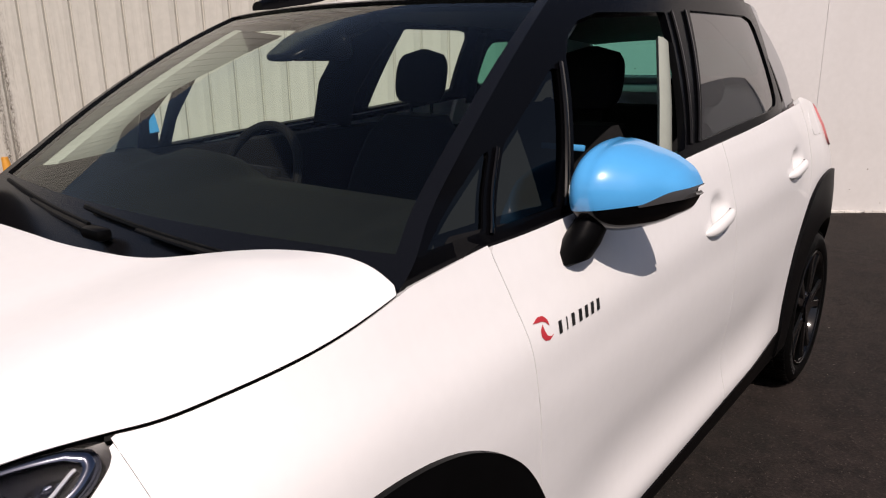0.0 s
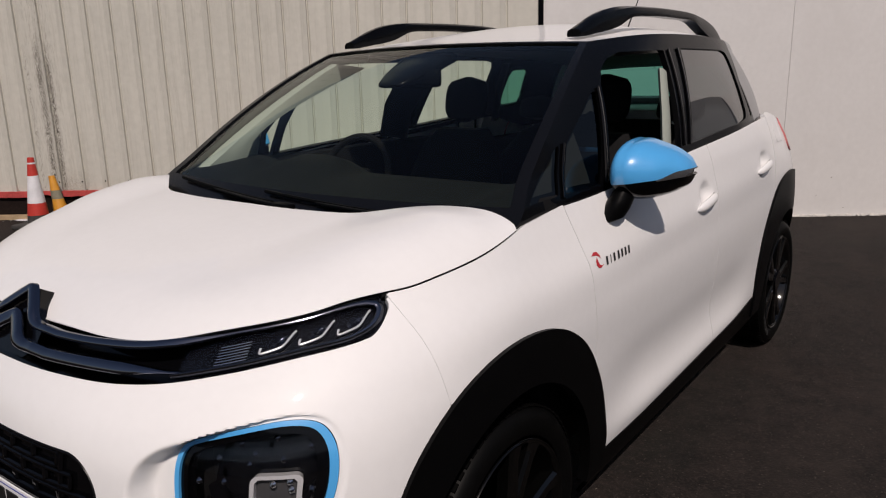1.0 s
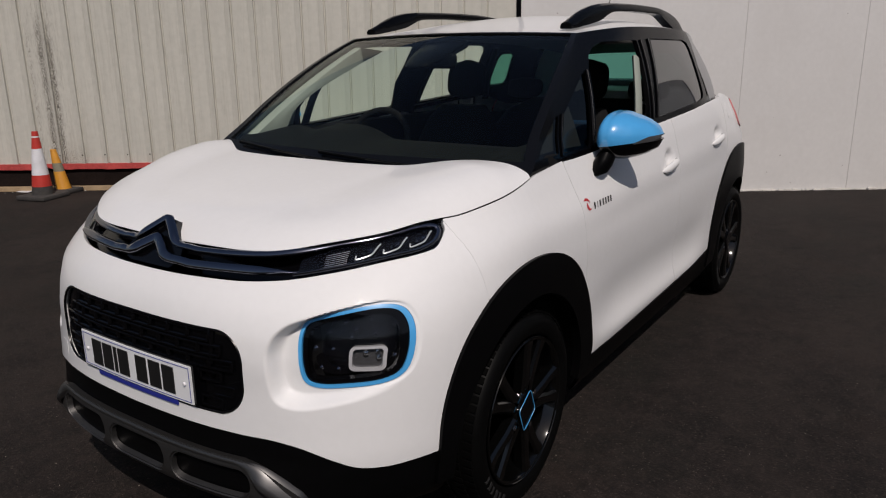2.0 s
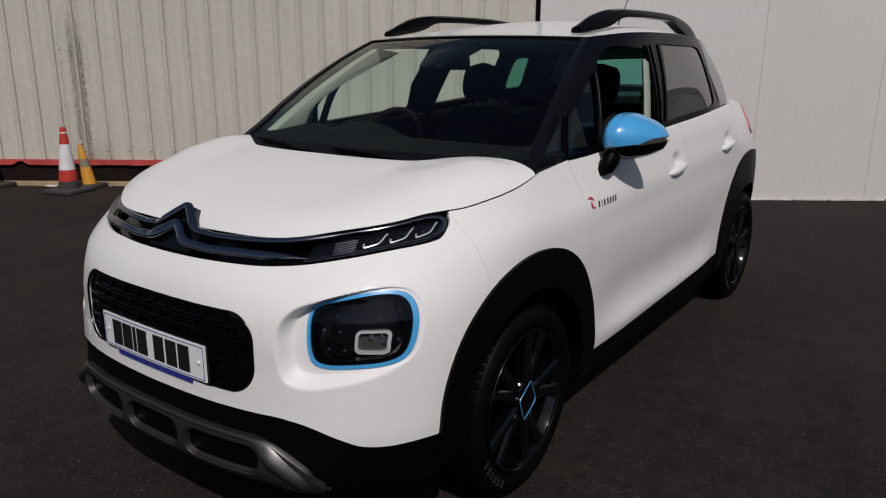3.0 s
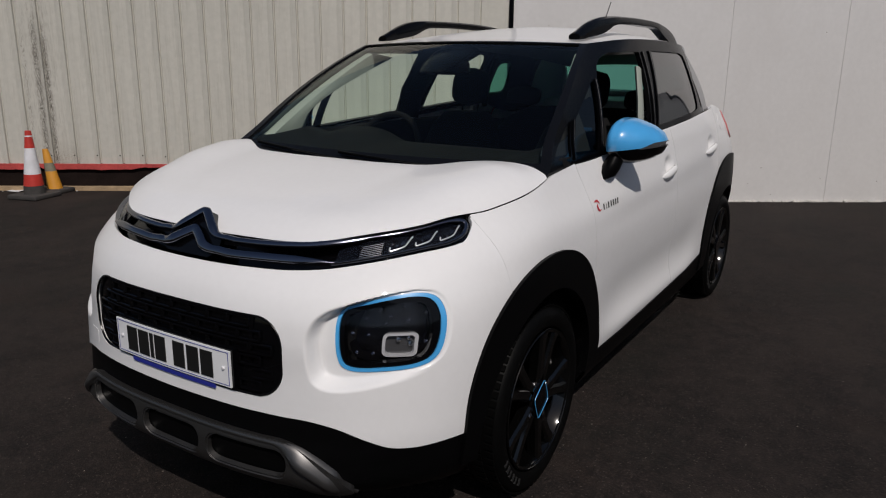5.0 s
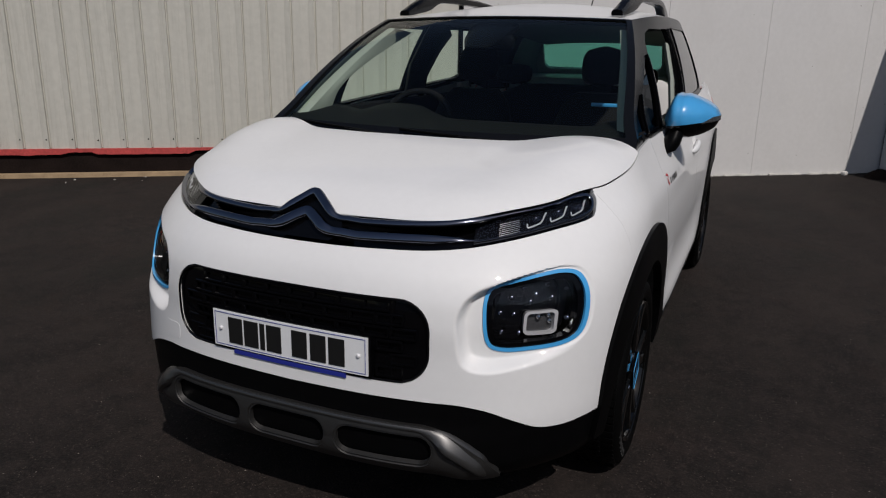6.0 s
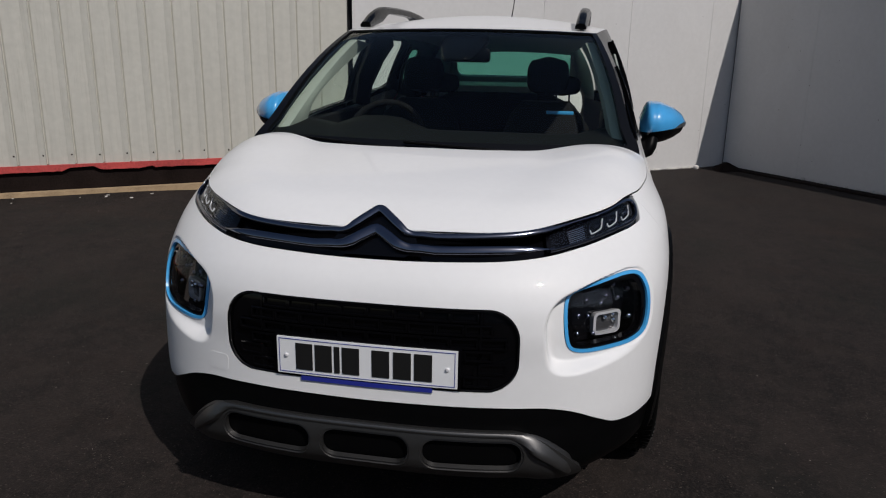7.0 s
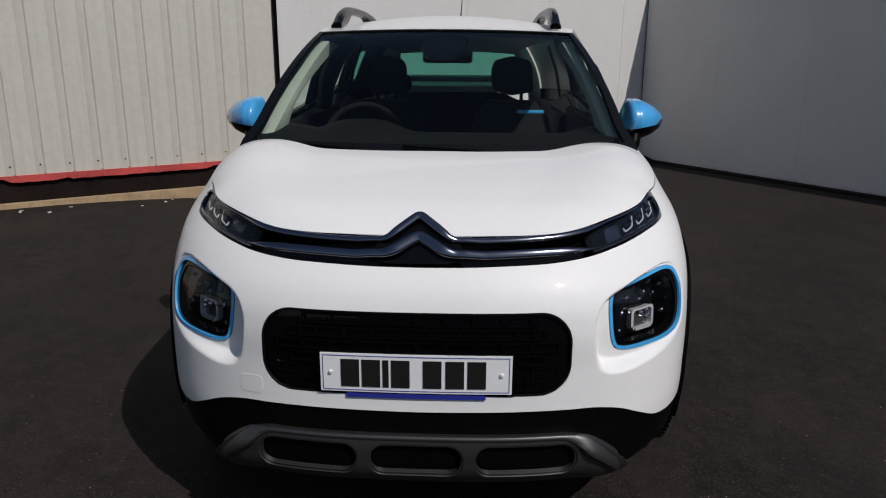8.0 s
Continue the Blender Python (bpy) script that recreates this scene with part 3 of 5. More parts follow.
arch_edge = smooth_table([-60, -1, 16, 36, 50, 66, 84, 103, 120, 136, 150, 163, 172, 185, 240], [0.48, 0.481, 0.490, 0.500, 0.513, 0.516, 0.508, 0.504, 0.502, 0.492, 0.474, 0.456, 0.445, 0.442, 0.442])


def arch_gap(P, cy):
    """Distance outside the outer edge of a wheel arch."""
    dy, dz = P[..., 1] - cy, P[..., 2] - 0.322
    ang = np.degrees(np.arctan2(dz, dy))
    ang = np.where(ang < -90, ang + 360, ang)
    edge = arch_edge(ang) if cy < 2 else arch_edge(ang) + 0.075
    return np.hypot(dy, dz) - edge


def wheel_far(P, cy):
    return np.hypot(P[..., 1] - cy, P[..., 2] - 0.322)


def sill_line(y):
    return 0.33 + 0.045 * np.clip((y - 1.2) / 1.5, 0, 1.4)


FOG = smooth_curve([(0.552, 0.69), (0.553, 0.752), (0.579, 0.778), (0.650, 0.801), (0.708, 0.810), (0.748, 0.797), (0.774, 0.752), (0.781, 0.690), (0.771, 0.638), (0.738, 0.614), (0.672, 0.604), (0.600, 0.599), (0.565, 0.619)], 6, True)
fog_in = inside_polygon(FOG)
RECESS = smooth_curve([(0.486, 0.667), (0.489, 0.715), (0.510, 0.755), (0.556, 0.783), (0.650, 0.807), (0.708, 0.816), (0.754, 0.801), (0.783, 0.753), (0.790, 0.682), (0.777, 0.626), (0.735, 0.590), (0.649, 0.564), (0.558, 0.551), (0.503, 0.577)], 6, True)
recess_in = inside_polygon(RECESS)


def grille_in(P):
    return rounded(P[..., 0], P[..., 2], -0.004, 0.625, 0.427, 0.118, 0.088)


def bumper_surface(u, z):
    """The nose with a dished recess round each fog lamp."""
    P = lower(u, z)
    ax = np.abs(P[..., 0])
    depth = 0.050 * np.clip((0.80 - ax) / 0.27, 0.1, 1) * (1 - 0.45 * step(P[..., 2], 0.76, 0.81)) * np.maximum(step(recess_in(ax, P[..., 2]), -0.002, 0.030), step(fog_in(ax, P[..., 2]), -0.010, -0.003))
    return P + depth[..., None] * np.stack([-0.4 * np.sign(P[..., 0]), np.full(ax.shape, 0.92), 0 * ax], -1)


def fog_of(U, z):
    return fog_in(np.abs(lower(U, z)[..., 0]), z)


door_line = smooth_table([0.30, 0.5, 0.65, 0.8, 0.95, 1.10], [1.252, 1.222, 1.207, 1.198, 1.186, 1.166])


def seam_y(z):
    return 0.528 + (0.985 - z) * 0.13


def lamp_top(u):
    return hood_line(u) - 0.030 * np.clip((u - 0.652) / 0.024, 0, 1.2) ** 2


def off_lamp(u, z):
    """Distance outside the headlamp and the dark band."""
    low = band_line(u) - z
    return np.where(u < 0.664, low, np.maximum(low, z - lamp_top(u)))


def bumper_keep(P, U, V):
    x, y, z = P[..., 0], P[..., 1], P[..., 2]
    d = np.minimum(z - skirt_line(np.abs(x)), np.minimum(off_lamp(np.abs(U), z), hood_line(np.abs(U)) - 0.002 - z))
    d = np.minimum(d, -grille_in(P))
    d = np.minimum(d, -fog_of(U, z))
    d = np.minimum(d, arch_gap(P, FRONT_Y) + 0.006)
    return np.minimum(d, seam_y(z) - 0.0003 - y)


Z_GRID = np.arange(0.19, 1.11, 0.0115)
DOOR_GRID = np.arange(0.30, 1.24, 0.0115)
half_u = np.concatenate([np.arange(0.0, 0.36, 0.0075), np.arange(0.36, 0.67, 0.0032), np.arange(0.67, 1.021, 0.0085)])
NOSE_U = np.concatenate([-half_u[:0:-1], half_u])
NOSE_Z = np.concatenate([np.arange(0.34, 0.54, 0.008), np.arange(0.54, 0.84, 0.0036), np.arange(0.84, 1.04, 0.008)])
front_bumper = panel("front_bumper", bumper_surface, NOSE_U, NOSE_Z, bumper_keep, PAINT, car, rim=0.014, label="white painted front bumper")


def fender_keep(P, U, V):
    y, z = P[..., 1], P[..., 2]
    lamp = np.where(np.abs(U) < 0.70, off_lamp(np.abs(U), z), 1.0)
    d = np.minimum(np.minimum(y - seam_y(z) - 0.0003, lamp), arch_gap(P, FRONT_Y) + 0.006)
    d = np.minimum(d, np.where(U < 1.001, hood_line(np.abs(U)) - 0.0024, 1.052 + 0.10 * (y - 0.97)) - z)
    d = np.minimum(d, door_line(z) - 0.0014 - y)
    return np.minimum(d, z - sill_line(y))


def arch_keep(cy):
    def keep(P, U, V):
        r = wheel_far(P, cy)
        return np.minimum(np.minimum(r - 0.385, -arch_gap(P, cy)), P[..., 2] - 0.28)
    return keep


HANDLES = ((2.125, 0.942), (2.920, 0.978))


def door_surface(u, z):
    """The flank with a shallow cup behind each handle."""
    P = lower(u, z)
    cup = 0 * P[..., 0]
    for hy, hz in HANDLES:
        cup = cup + 0.024 * np.exp(-(((P[..., 1] - hy - 0.02) / 0.055) ** 2 + ((P[..., 2] - hz - 0.016) / 0.040) ** 2) ** 2)
    return P - cup[..., None] * np.stack([np.sign(P[..., 0]), 0 * cup, 0 * cup], -1)


def door_keep(y_front, y_back):
    def keep(P, U, V):
        y, z = P[..., 1], P[..., 2]
        d = np.minimum(y - y_front(z), y_back(z) - y)
        d = np.minimum(d, np.minimum(arch_gap(P, REAR_Y) + 0.006, arch_gap(P, FRONT_Y) + 0.006))
        d = np.minimum(d, z - sill_line(y))
        return np.minimum(d, 1.076 - 0.008 * (1 - step(y, 1.2, 1.6)) + belt_rise(y) - z)
    return keep


def quarter_keep(P, U, V):
    y, z = P[..., 1], P[..., 2]
    d = np.minimum(y - 3.126, arch_gap(P, REAR_Y) + 0.006)
    d = np.minimum(d, z - 0.42)
    return np.minimum(d, 1.076 + 0.016 * step(y, 3.0, 3.2) - 0.095 * step(y, 3.12, 3.60) + belt_rise(y) - z)


def chin(u, z):
    """The lower front, falling back below its middle and straight at the ends."""
    P = lower(u, z)
    d = np.clip(0.40 - P[..., 2], 0, 1) * (1 - step(np.abs(P[..., 0]), 0.42, 0.60))
    e = np.clip(0.40 - P[..., 2], 0, 1) * step(np.abs(P[..., 0]), 0.42, 0.54) * (1 - step(np.abs(P[..., 0]), 0.60, 0.72))
    return P + np.stack([0 * d, -0.20 * d - 0.16 * e, 0.13 * d + 0.02 * e], -1)


def skirt_keep(P, U, V):
    x, y, z = P[..., 0], P[..., 1], P[..., 2]
    d = np.minimum(skirt_line(np.abs(x)) - z, wheel_far(P, FRONT_Y) - 0.395)
    return np.minimum(d, V - 0.20)


def sill_keep(P, U, V):
    y, z = P[..., 1], P[..., 2]
    d = np.minimum(sill_line(y) - z, z - 0.20)
    return np.minimum(d, np.minimum(y - FRONT_Y - 0.44, REAR_Y - 0.44 - y))


U_SIDE = np.concatenate([np.arange(0.55, 1.0, 0.012), np.arange(1.0, 2.0, 0.006), np.arange(2.0, 3.001, 0.02)])
panel("bumper_skirt", chin, np.arange(-1.02, 1.021, 0.012), Z_GRID, skirt_keep, BLACK, car, off=-0.006, label="black plastic lower bumper")
for sgn in (1, -1):
    us = U_SIDE if sgn > 0 else -U_SIDE[::-1]
    panel("front_fender", lower, us[np.abs(us) < 1.35], Z_GRID, fender_keep, PAINT, car, rim=0.02)
    panel("door", door_surface, us[(np.abs(us) > 1) & (np.abs(us) < 2.05)], DOOR_GRID, door_keep(lambda z: door_line(z) + 0.0008, lambda z: 2.2645 + 0 * z), PAINT, car)
    panel("door", door_surface, us[(np.abs(us) > 1) & (np.abs(us) < 2.05)], DOOR_GRID, door_keep(lambda z: 2.2675 + 0 * z, lambda z: 3.12 + 0 * z), PAINT, car)
    panel("rear_quarter", lower, us[np.abs(us) > 1.6], np.arange(0.19, 1.30, 0.0115), quarter_keep, PAINT, car, rim=0.02)
    panel("wheel_arch", lower, us[np.abs(us) < 1.5], Z_GRID, arch_keep(FRONT_Y), BLACK, car, off=0.012, rim=0.03)
    panel("wheel_arch", lower, us[np.abs(us) > 1.5], Z_GRID, arch_keep(REAR_Y), BLACK, car, off=0.012, rim=0.03)
    panel("sill", lower, us, np.arange(0.19, 0.6, 0.0115), sill_keep, BLACK, car, off=0.004)


# hood
spine = smooth_table([0.10, 0.14, 0.18, 0.25, 0.35, 0.5, 0.65, 0.8, 0.95, 1.05], [0.900, 0.914, 0.942, 0.980, 1.011, 1.044, 1.069, 1.085, 1.091, 1.091])


def hood_surface(s, u):
    """s across from -1 to 1, u from the nose to the windscreen."""
    B = lower(u, hood_line(np.clip(np.abs(u), 0, 1)))
    xb, yb, zb = B[..., 0], B[..., 1], B[..., 2]
    a = np.abs(s)
    shoulder = step(yb, 0.3, 0.95)
    z = zb + np.maximum(spine(yb) - zb, 0.0) * (1 - a ** (3.8 + 1.2 * shoulder))
    z = z + (shoulder * 0.006 * a ** 2 + (0.012 * step(yb, 0.18, 0.34) + 0.022 * step(yb, 0.36, 0.66)) * (1 - 0.5 * step(yb, 0.80, 0.95)) * step(a, 0.50, 0.88)) * (1 - a ** 16)
    lip = 0.024 * step(np.abs(u), 0.10, 0.30) * (1 - step(np.abs(u), 0.56, 0.68)) * a ** 3
    return np.stack(np.broadcast_arrays(xb * s + np.sign(s) * 0.6 * lip, yb - 0.8 * lip, z), -1)


hood_back = smooth_table([0.0, 0.25, 0.4, 0.5, 0.6, 0.68, 0.8], [0.735, 0.740, 0.770, 0.834, 0.900, 0.940, 0.948])


def hood_keep(P, U, V):
    return np.minimum((0.9985 - np.abs(U)) * 0.8, hood_back(np.abs(P[..., 0])) - P[..., 1])


panel("hood", hood_surface, np.linspace(-1, 1, 121), np.linspace(0.0, 1.0, 90), hood_keep, PAINT, car, rim=0.002, label="white bonnet with raised shoulders")
panel("lamp_backing", lower, np.arange(-0.72, 0.721, 0.01), np.arange(0.80, 1.03, 0.006), lambda P, U, V: np.minimum(P[..., 2] - band_line(np.abs(U)) + 0.02, hood_line(np.abs(U)) + 0.012 - P[..., 2]), GLOSS, car, off=-0.036)
panel("grille", lower, np.arange(-0.6, 0.601, 0.01), np.arange(0.48, 0.78, 0.01), lambda P, U, V: grille_in(P) + 0.012, GLOSS, car, off=-0.011)

# glasshouse
A0, A1 = (0.762, 0.985, 1.070), (0.584, 1.684, 1.504)


def pillar_line(v):
    x = 0.584 + 0.158 * (1 - v) + 0.020 * np.exp(-(v / 0.09) ** 2) + 0.011 * 4 * v * (1 - v)
    y = A0[1] + (A1[1] - A0[1]) * v
    z = A0[2] + (A1[2] - A0[2]) * v + 0.033 * 4 * v * (1 - v)
    return x, y, z


def screen_surface(s, v):
    x, y, z = pillar_line(v)
    bow = 0.06 + 0.02 * v
    return np.stack(np.broadcast_arrays(x * s, y - bow * (1 - s * s), z + (0.012 * v + 0.03 * 4 * v * (1 - v) * 0.6 - 0.012 * (1 - v)) * (1 - s * s)), -1)


belt_x = smooth_table([0.985, 1.1, 1.3, 1.6, 2.3, 2.9, 3.4, 3.95], [0.762, 0.763, 0.772, 0.790, 0.793, 0.786, 0.70, 0.50])
roof_x = smooth_table([1.684, 2.0, 2.4, 2.9, 3.4, 3.85], [0.584, 0.624, 0.646, 0.640, 0.54, 0.43])
roof_z = smooth_table([1.684, 2.0, 2.4, 2.9, 3.4, 3.85], [1.504, 1.530, 1.540, 1.530, 1.500, 1.44])


def side_surface(a, v):
    """a from the windscreen pillar (0) to the tail (1), v from belt to roof; sign of a is carried apart."""
    a, v = np.broadcast_arrays(np.asarray(a, float), np.asarray(v, float))
    yb, yt = A0[1] + 2.965 * a, 1.684 + 2.16 * a
    xb, zb = belt_x(yb), A0[2] + 0.005 * np.clip(a * 20, 0, 1) + belt_rise(yb)
    xt, zt = roof_x(yt), roof_z(yt)
    w = 4 * v * (1 - v)
    front = 1 - step(a, 0.0, 0.16)
    x = xb + (xt - xb) * v + 0.018 * w
    x = x + front * (pillar_line(v)[0] - 0.762 * (1 - v) - 0.584 * v - 0.018 * w)
    y = yb + (yt - yb) * v
    z = zb + (zt - zb) * v + 0.033 * w * (1 - np.clip(a * 5, 0, 1))
    return np.stack([x, y, z], -1)


def mirrored(f):
    return lambda a, v: f(a, v) * np.array([-1.0, 1.0, 1.0])


def roof_surface(s, t):
    y = 1.684 + 2.16 * t
    x, z = roof_x(y), roof_z(y)
    bow = 0.08 * (1 - step(t, 0.0, 0.35))
    return np.stack(np.broadcast_arrays(x * s, y - bow * (1 - s * s), z + (0.012 + 0.058 * step(t, 0, 0.35) * (1 - 0.9 * step(t, 0.72, 1))) * (1 - s * s)), -1)


ALL = lambda P, U, V: np.ones(P.shape[:-1])
panel("roof", roof_surface, np.linspace(-1, 1, 41), np.linspace(0, 1, 40), ALL, PAINT, car, rim=0.02, label="white roof panel")


def glass_in(P, U, V):
    edge = 0.950 + 0.012 * V
    return np.minimum(np.minimum((edge - np.abs(U)) * 0.7, (V - 0.03) * 0.8), (0.985 - V) * 0.8)


panel("windscreen", screen_surface, np.linspace(-1, 1, 81), np.linspace(0, 1, 50), glass_in, WINDSCREEN, car, off=-0.006, rim=0.004, label="clear windscreen").visible_shadow = False
panel("windscreen_frame", screen_surface, np.linspace(-1, 1, 81), np.linspace(-0.16, 1, 58), lambda P, U, V: np.minimum(-glass_in(P, U, V), np.where(V < 0, 0.78 - np.abs(P[..., 0]), 1.0)), SATIN, car, rim=0.02, label="black windscreen surround and pillars")

W_TRI = [(1.03, 1.090), (1.175, 1.092), (1.262, 1.215), (1.25, 1.217)]
W_SAIL = [(1.21, 1.092), (1.405, 1.098), (1.470, 1.191), (1.555, 1.350), (1.530, 1.352), (1.305, 1.222)]
W_FRONT = [(1.46, 1.105), (2.01, 1.140), (2.125, 1.478), (1.80, 1.470), (1.71, 1.450), (1.645, 1.418), (1.598, 1.372), (1.508, 1.20)]
W_REAR = [(2.13, 1.148), (2.76, 1.182), (2.84, 1.196), (2.860, 1.218), (2.860, 1.44), (2.845, 1.470), (2.775, 1.484), (2.29, 1.487)]
FAR_SAIL = [(1.448, 1.104), (1.490, 1.105), (1.508, 1.20), (1.526, 1.30), (1.51, 1.30), (1.432, 1.20)]
FAR_FRONT = [(1.525, 1.108), (2.215, 1.145), (2.29, 1.478), (1.84, 1.476), (1.74, 1.470), (1.66, 1.445), (1.605, 1.40), (1.555, 1.28), (1.540, 1.20)]
FAR_REAR = [(2.47, 1.158), (2.93, 1.186), (3.03, 1.212), (3.03, 1.44), (3.01, 1.470), (2.95, 1.484), (2.60, 1.487)]
FAR_QUARTER = [(3.19, 1.25), (3.22, 1.225), (3.35, 1.235), (3.365, 1.27), (3.33, 1.41), (3.29, 1.435), (3.20, 1.43), (3.185, 1.40)]
# narrow wedge before the quarter pane; its pale grey stands for a reflection
W_STRIP = [(2.892, 1.350), (2.900, 1.350), (2.975, 1.200), (2.942, 1.195)]
W_QUARTER = [(3.015, 1.165), (3.12, 1.178), (3.80, 1.17), (3.70, 1.60), (2.975, 1.60), (2.970, 1.487), (2.940, 1.41), (2.915, 1.35)]
win = {k: inside_polygon(w) for k, w in dict(tri=W_TRI, sail=W_SAIL, front=W_FRONT, rear=W_REAR, strip=W_STRIP, quarter=W_QUARTER).items()}
far_win = {k: inside_polygon(w) for k, w in dict(sail=FAR_SAIL, front=FAR_FRONT, rear=FAR_REAR, quarter=FAR_QUARTER).items()}


def side_low(y, v):
    """Lower edge of the flank above the belt, reaching further down towards the tail."""
    return (v + 0.06 + 0.32 * step(y, 3.1, 3.5)) * 0.4


def frame_keep(P, U, V):
    y, z = P[..., 1], P[..., 2]
    d = np.full(y.shape, 1.0)
    for f in (win if P[..., 0].mean() > 0 else far_win).values():
        d = np.minimum(d, -f(y, z))
    d = np.minimum(d, side_low(y, V))
    return np.minimum(d, 3.620 - (z - 1.23) * 0.2 - y)


A_GRID, V_GRID = np.linspace(0, 1, 240), np.linspace(-0.40, 1, 71)
for sgn in (1, -1):
    surf = side_surface if sgn > 0 else mirrored(side_surface)
    fl = sgn < 0
    panel("window_frame", surf, A_GRID, V_GRID, frame_keep, FRAME, car, rim=0.02, flip=fl, label="black window surround")
    panel("rear_pillar", surf, A_GRID, V_GRID, lambda P, U, V: np.minimum(P[..., 1] - 3.623 + (P[..., 2] - 1.23) * 0.2, side_low(P[..., 1], V)), PAINT, car, rim=0.02, flip=fl)
    for key, mat in (("tri", DARK_PANE), ("sail", DARK_PANE), ("rear", PRIVACY), ("strip", QUARTER), ("quarter", QUARTER)) if sgn > 0 else (("sail", SIDE_GLASS), ("front", SIDE_GLASS), ("rear", SIDE_GLASS), ("quarter", REAR_GLASS)):
        panel("window_pane", surf, A_GRID, V_GRID, lambda P, U, V, k=key, w=win if sgn > 0 else far_win: np.minimum(w[k](P[..., 1], P[..., 2]) + 0.004, 3.621 - (P[..., 2] - 1.23) * 0.2 - P[..., 1]), mat, car, off=-0.006, rim=0.003, flip=fl).visible_shadow = False


# wheels
def wheel_shapes():
    tyre = revolve([(0.240, 0.065), (0.249, 0.098), (0.262, 0.106), (0.285, 0.108), (0.305, 0.100), (0.317, 0.086), (0.322, 0.060), (0.322, -0.060), (0.317, -0.086), (0.285, -0.108), (0.245, -0.098), (0.235, -0.065)], 64)
    barrel = revolve([(0.242, 0.098), (0.237, 0.101), (0.230, 0.097), (0.222, 0.080), (0.205, 0.02), (0.195, -0.08), (0.06, -0.085), (0.0, -0.085)], 64)
    spokes = []
    for k in range(5):
        for side in (-1, 1):
            a = 2 * math.pi * k / 5 + side * 0.20
            b = 2 * math.pi * k / 5 + side * 0.12
            rings = []
            for r, x, w, ang in ((0.05, 0.086, 0.026, b), (0.12, 0.086, 0.022, (a + b) / 2), (0.19, 0.086, 0.020, a), (0.230, 0.090, 0.027, a)):
                c, s = math.cos(ang), math.sin(ang)
                ring = []
                for dx, dw in ((0.0, -w), (0.008, -w * 0.6), (0.008, w * 0.6), (0.0, w), (-0.03, w), (-0.03, -w)):
                    ring.append((x + dx, r * c - dw * s, r * s + dw * c))
                rings.append(ring)
            spokes.append(loft(rings))
    hub = revolve([(0.0, 0.097), (0.055, 0.095), (0.062, 0.088), (0.062, 0.0)], 32)
    return tyre, barrel, spokes, hub


TYRE, BARREL, SPOKES, HUB = wheel_shapes()
for sgn in (1, -1):
    for cy in (FRONT_Y, REAR_Y):
        m = Matrix.Translation((sgn * 0.752, cy, 0.322)) @ (Matrix.Identity(4) if sgn > 0 else Matrix.Rotation(math.pi, 4, "Z"))
        wheel = part("wheel", moved(BARREL, m), RIM, car, "gloss black alloy wheel with paired spokes", 30)
        part("tyre", moved(TYRE, m), RUBBER, wheel)
        part("hub", moved(HUB, m), RIM, wheel, "", 30)
        part("rim_lip", moved(revolve([(0.2365, 0.1005), (0.2380, 0.1030), (0.2400, 0.1030), (0.2415, 0.1005)], 64), m), RIM, wheel)
        for shape in SPOKES:
            part("spoke", moved(shape, m), RIM, wheel, "", 30)

# underbody and cabin shell
part("underbody", join(box(0, 2.1, 0.30, 1.30, 3.5, 0.2, 0.03), box(0, 0.55, 0.55, 1.1, 0.7, 0.5, 0.05), box(0, 0.80, 0.62, 1.30, 0.25, 0.5)), CABIN, car)

# ---- car details ----
U_TAB = np.linspace(0, 1.0, 300)


def on_nose(x, z, off=0.0):
    """Point of the nose at x and z, moved outwards by off."""
    xs = lower(U_TAB, np.full(300, z))[:, 0]
    u = float(np.interp(abs(x), xs, U_TAB)) * (1 if x >= 0 else -1)
    return at_nose(u, z, off)


def at_nose(u, z, off=0.0):
    h = 1e-3
    p = lower(np.array([u]), np.array([z]))[0]
    du = lower(np.array([u + h]), np.array([z]))[0] - lower(np.array([u - h]), np.array([z]))[0]
    dv = lower(np.array([u]), np.array([z + h]))[0] - lower(np.array([u]), np.array([z - h]))[0]
    n = np.cross(du, dv)
    n /= np.linalg.norm(n) + 1e-12
    return Vector([float(c) for c in p + n * float(off)])


def strip(points, width, thick, shape=None):
    """A softly rounded bar along points, width across and thick outwards."""
    pts = [Vector(p) for p in points]
    rings = []
    for i, p in enumerate(pts):
        d = (pts[min(i + 1, len(pts) - 1)] - pts[max(i - 1, 0)]).normalized()
        out = Vector((p.x * 0.45, -0.75, 0.25)).normalized()
        out = (out - d * out.dot(d)).normalized()
        side = d.cross(out)
        w = width * (shape[i] if shape else 1.0)
        rings.append([p + side * (w * a) + out * (thick * b) for a, b in ((-0.5, -1.0), (-0.5, 0.0), (-0.46, 0.30), (-0.36, 0.58), (-0.18, 0.82), (0.05, 0.97), (0.25, 1.0), (0.38, 0.85), (0.46, 0.5), (0.5, 0.0), (0.5, -1.0))])
    return loft(rings)


# nose badge and strips
def both_sides(half, widths):
    """A run of points from the middle outwards, continued on the other side."""
    return [Vector((-p.x, p.y, p.z)) for p in half[:0:-1]] + half, widths[:0:-1] + widths


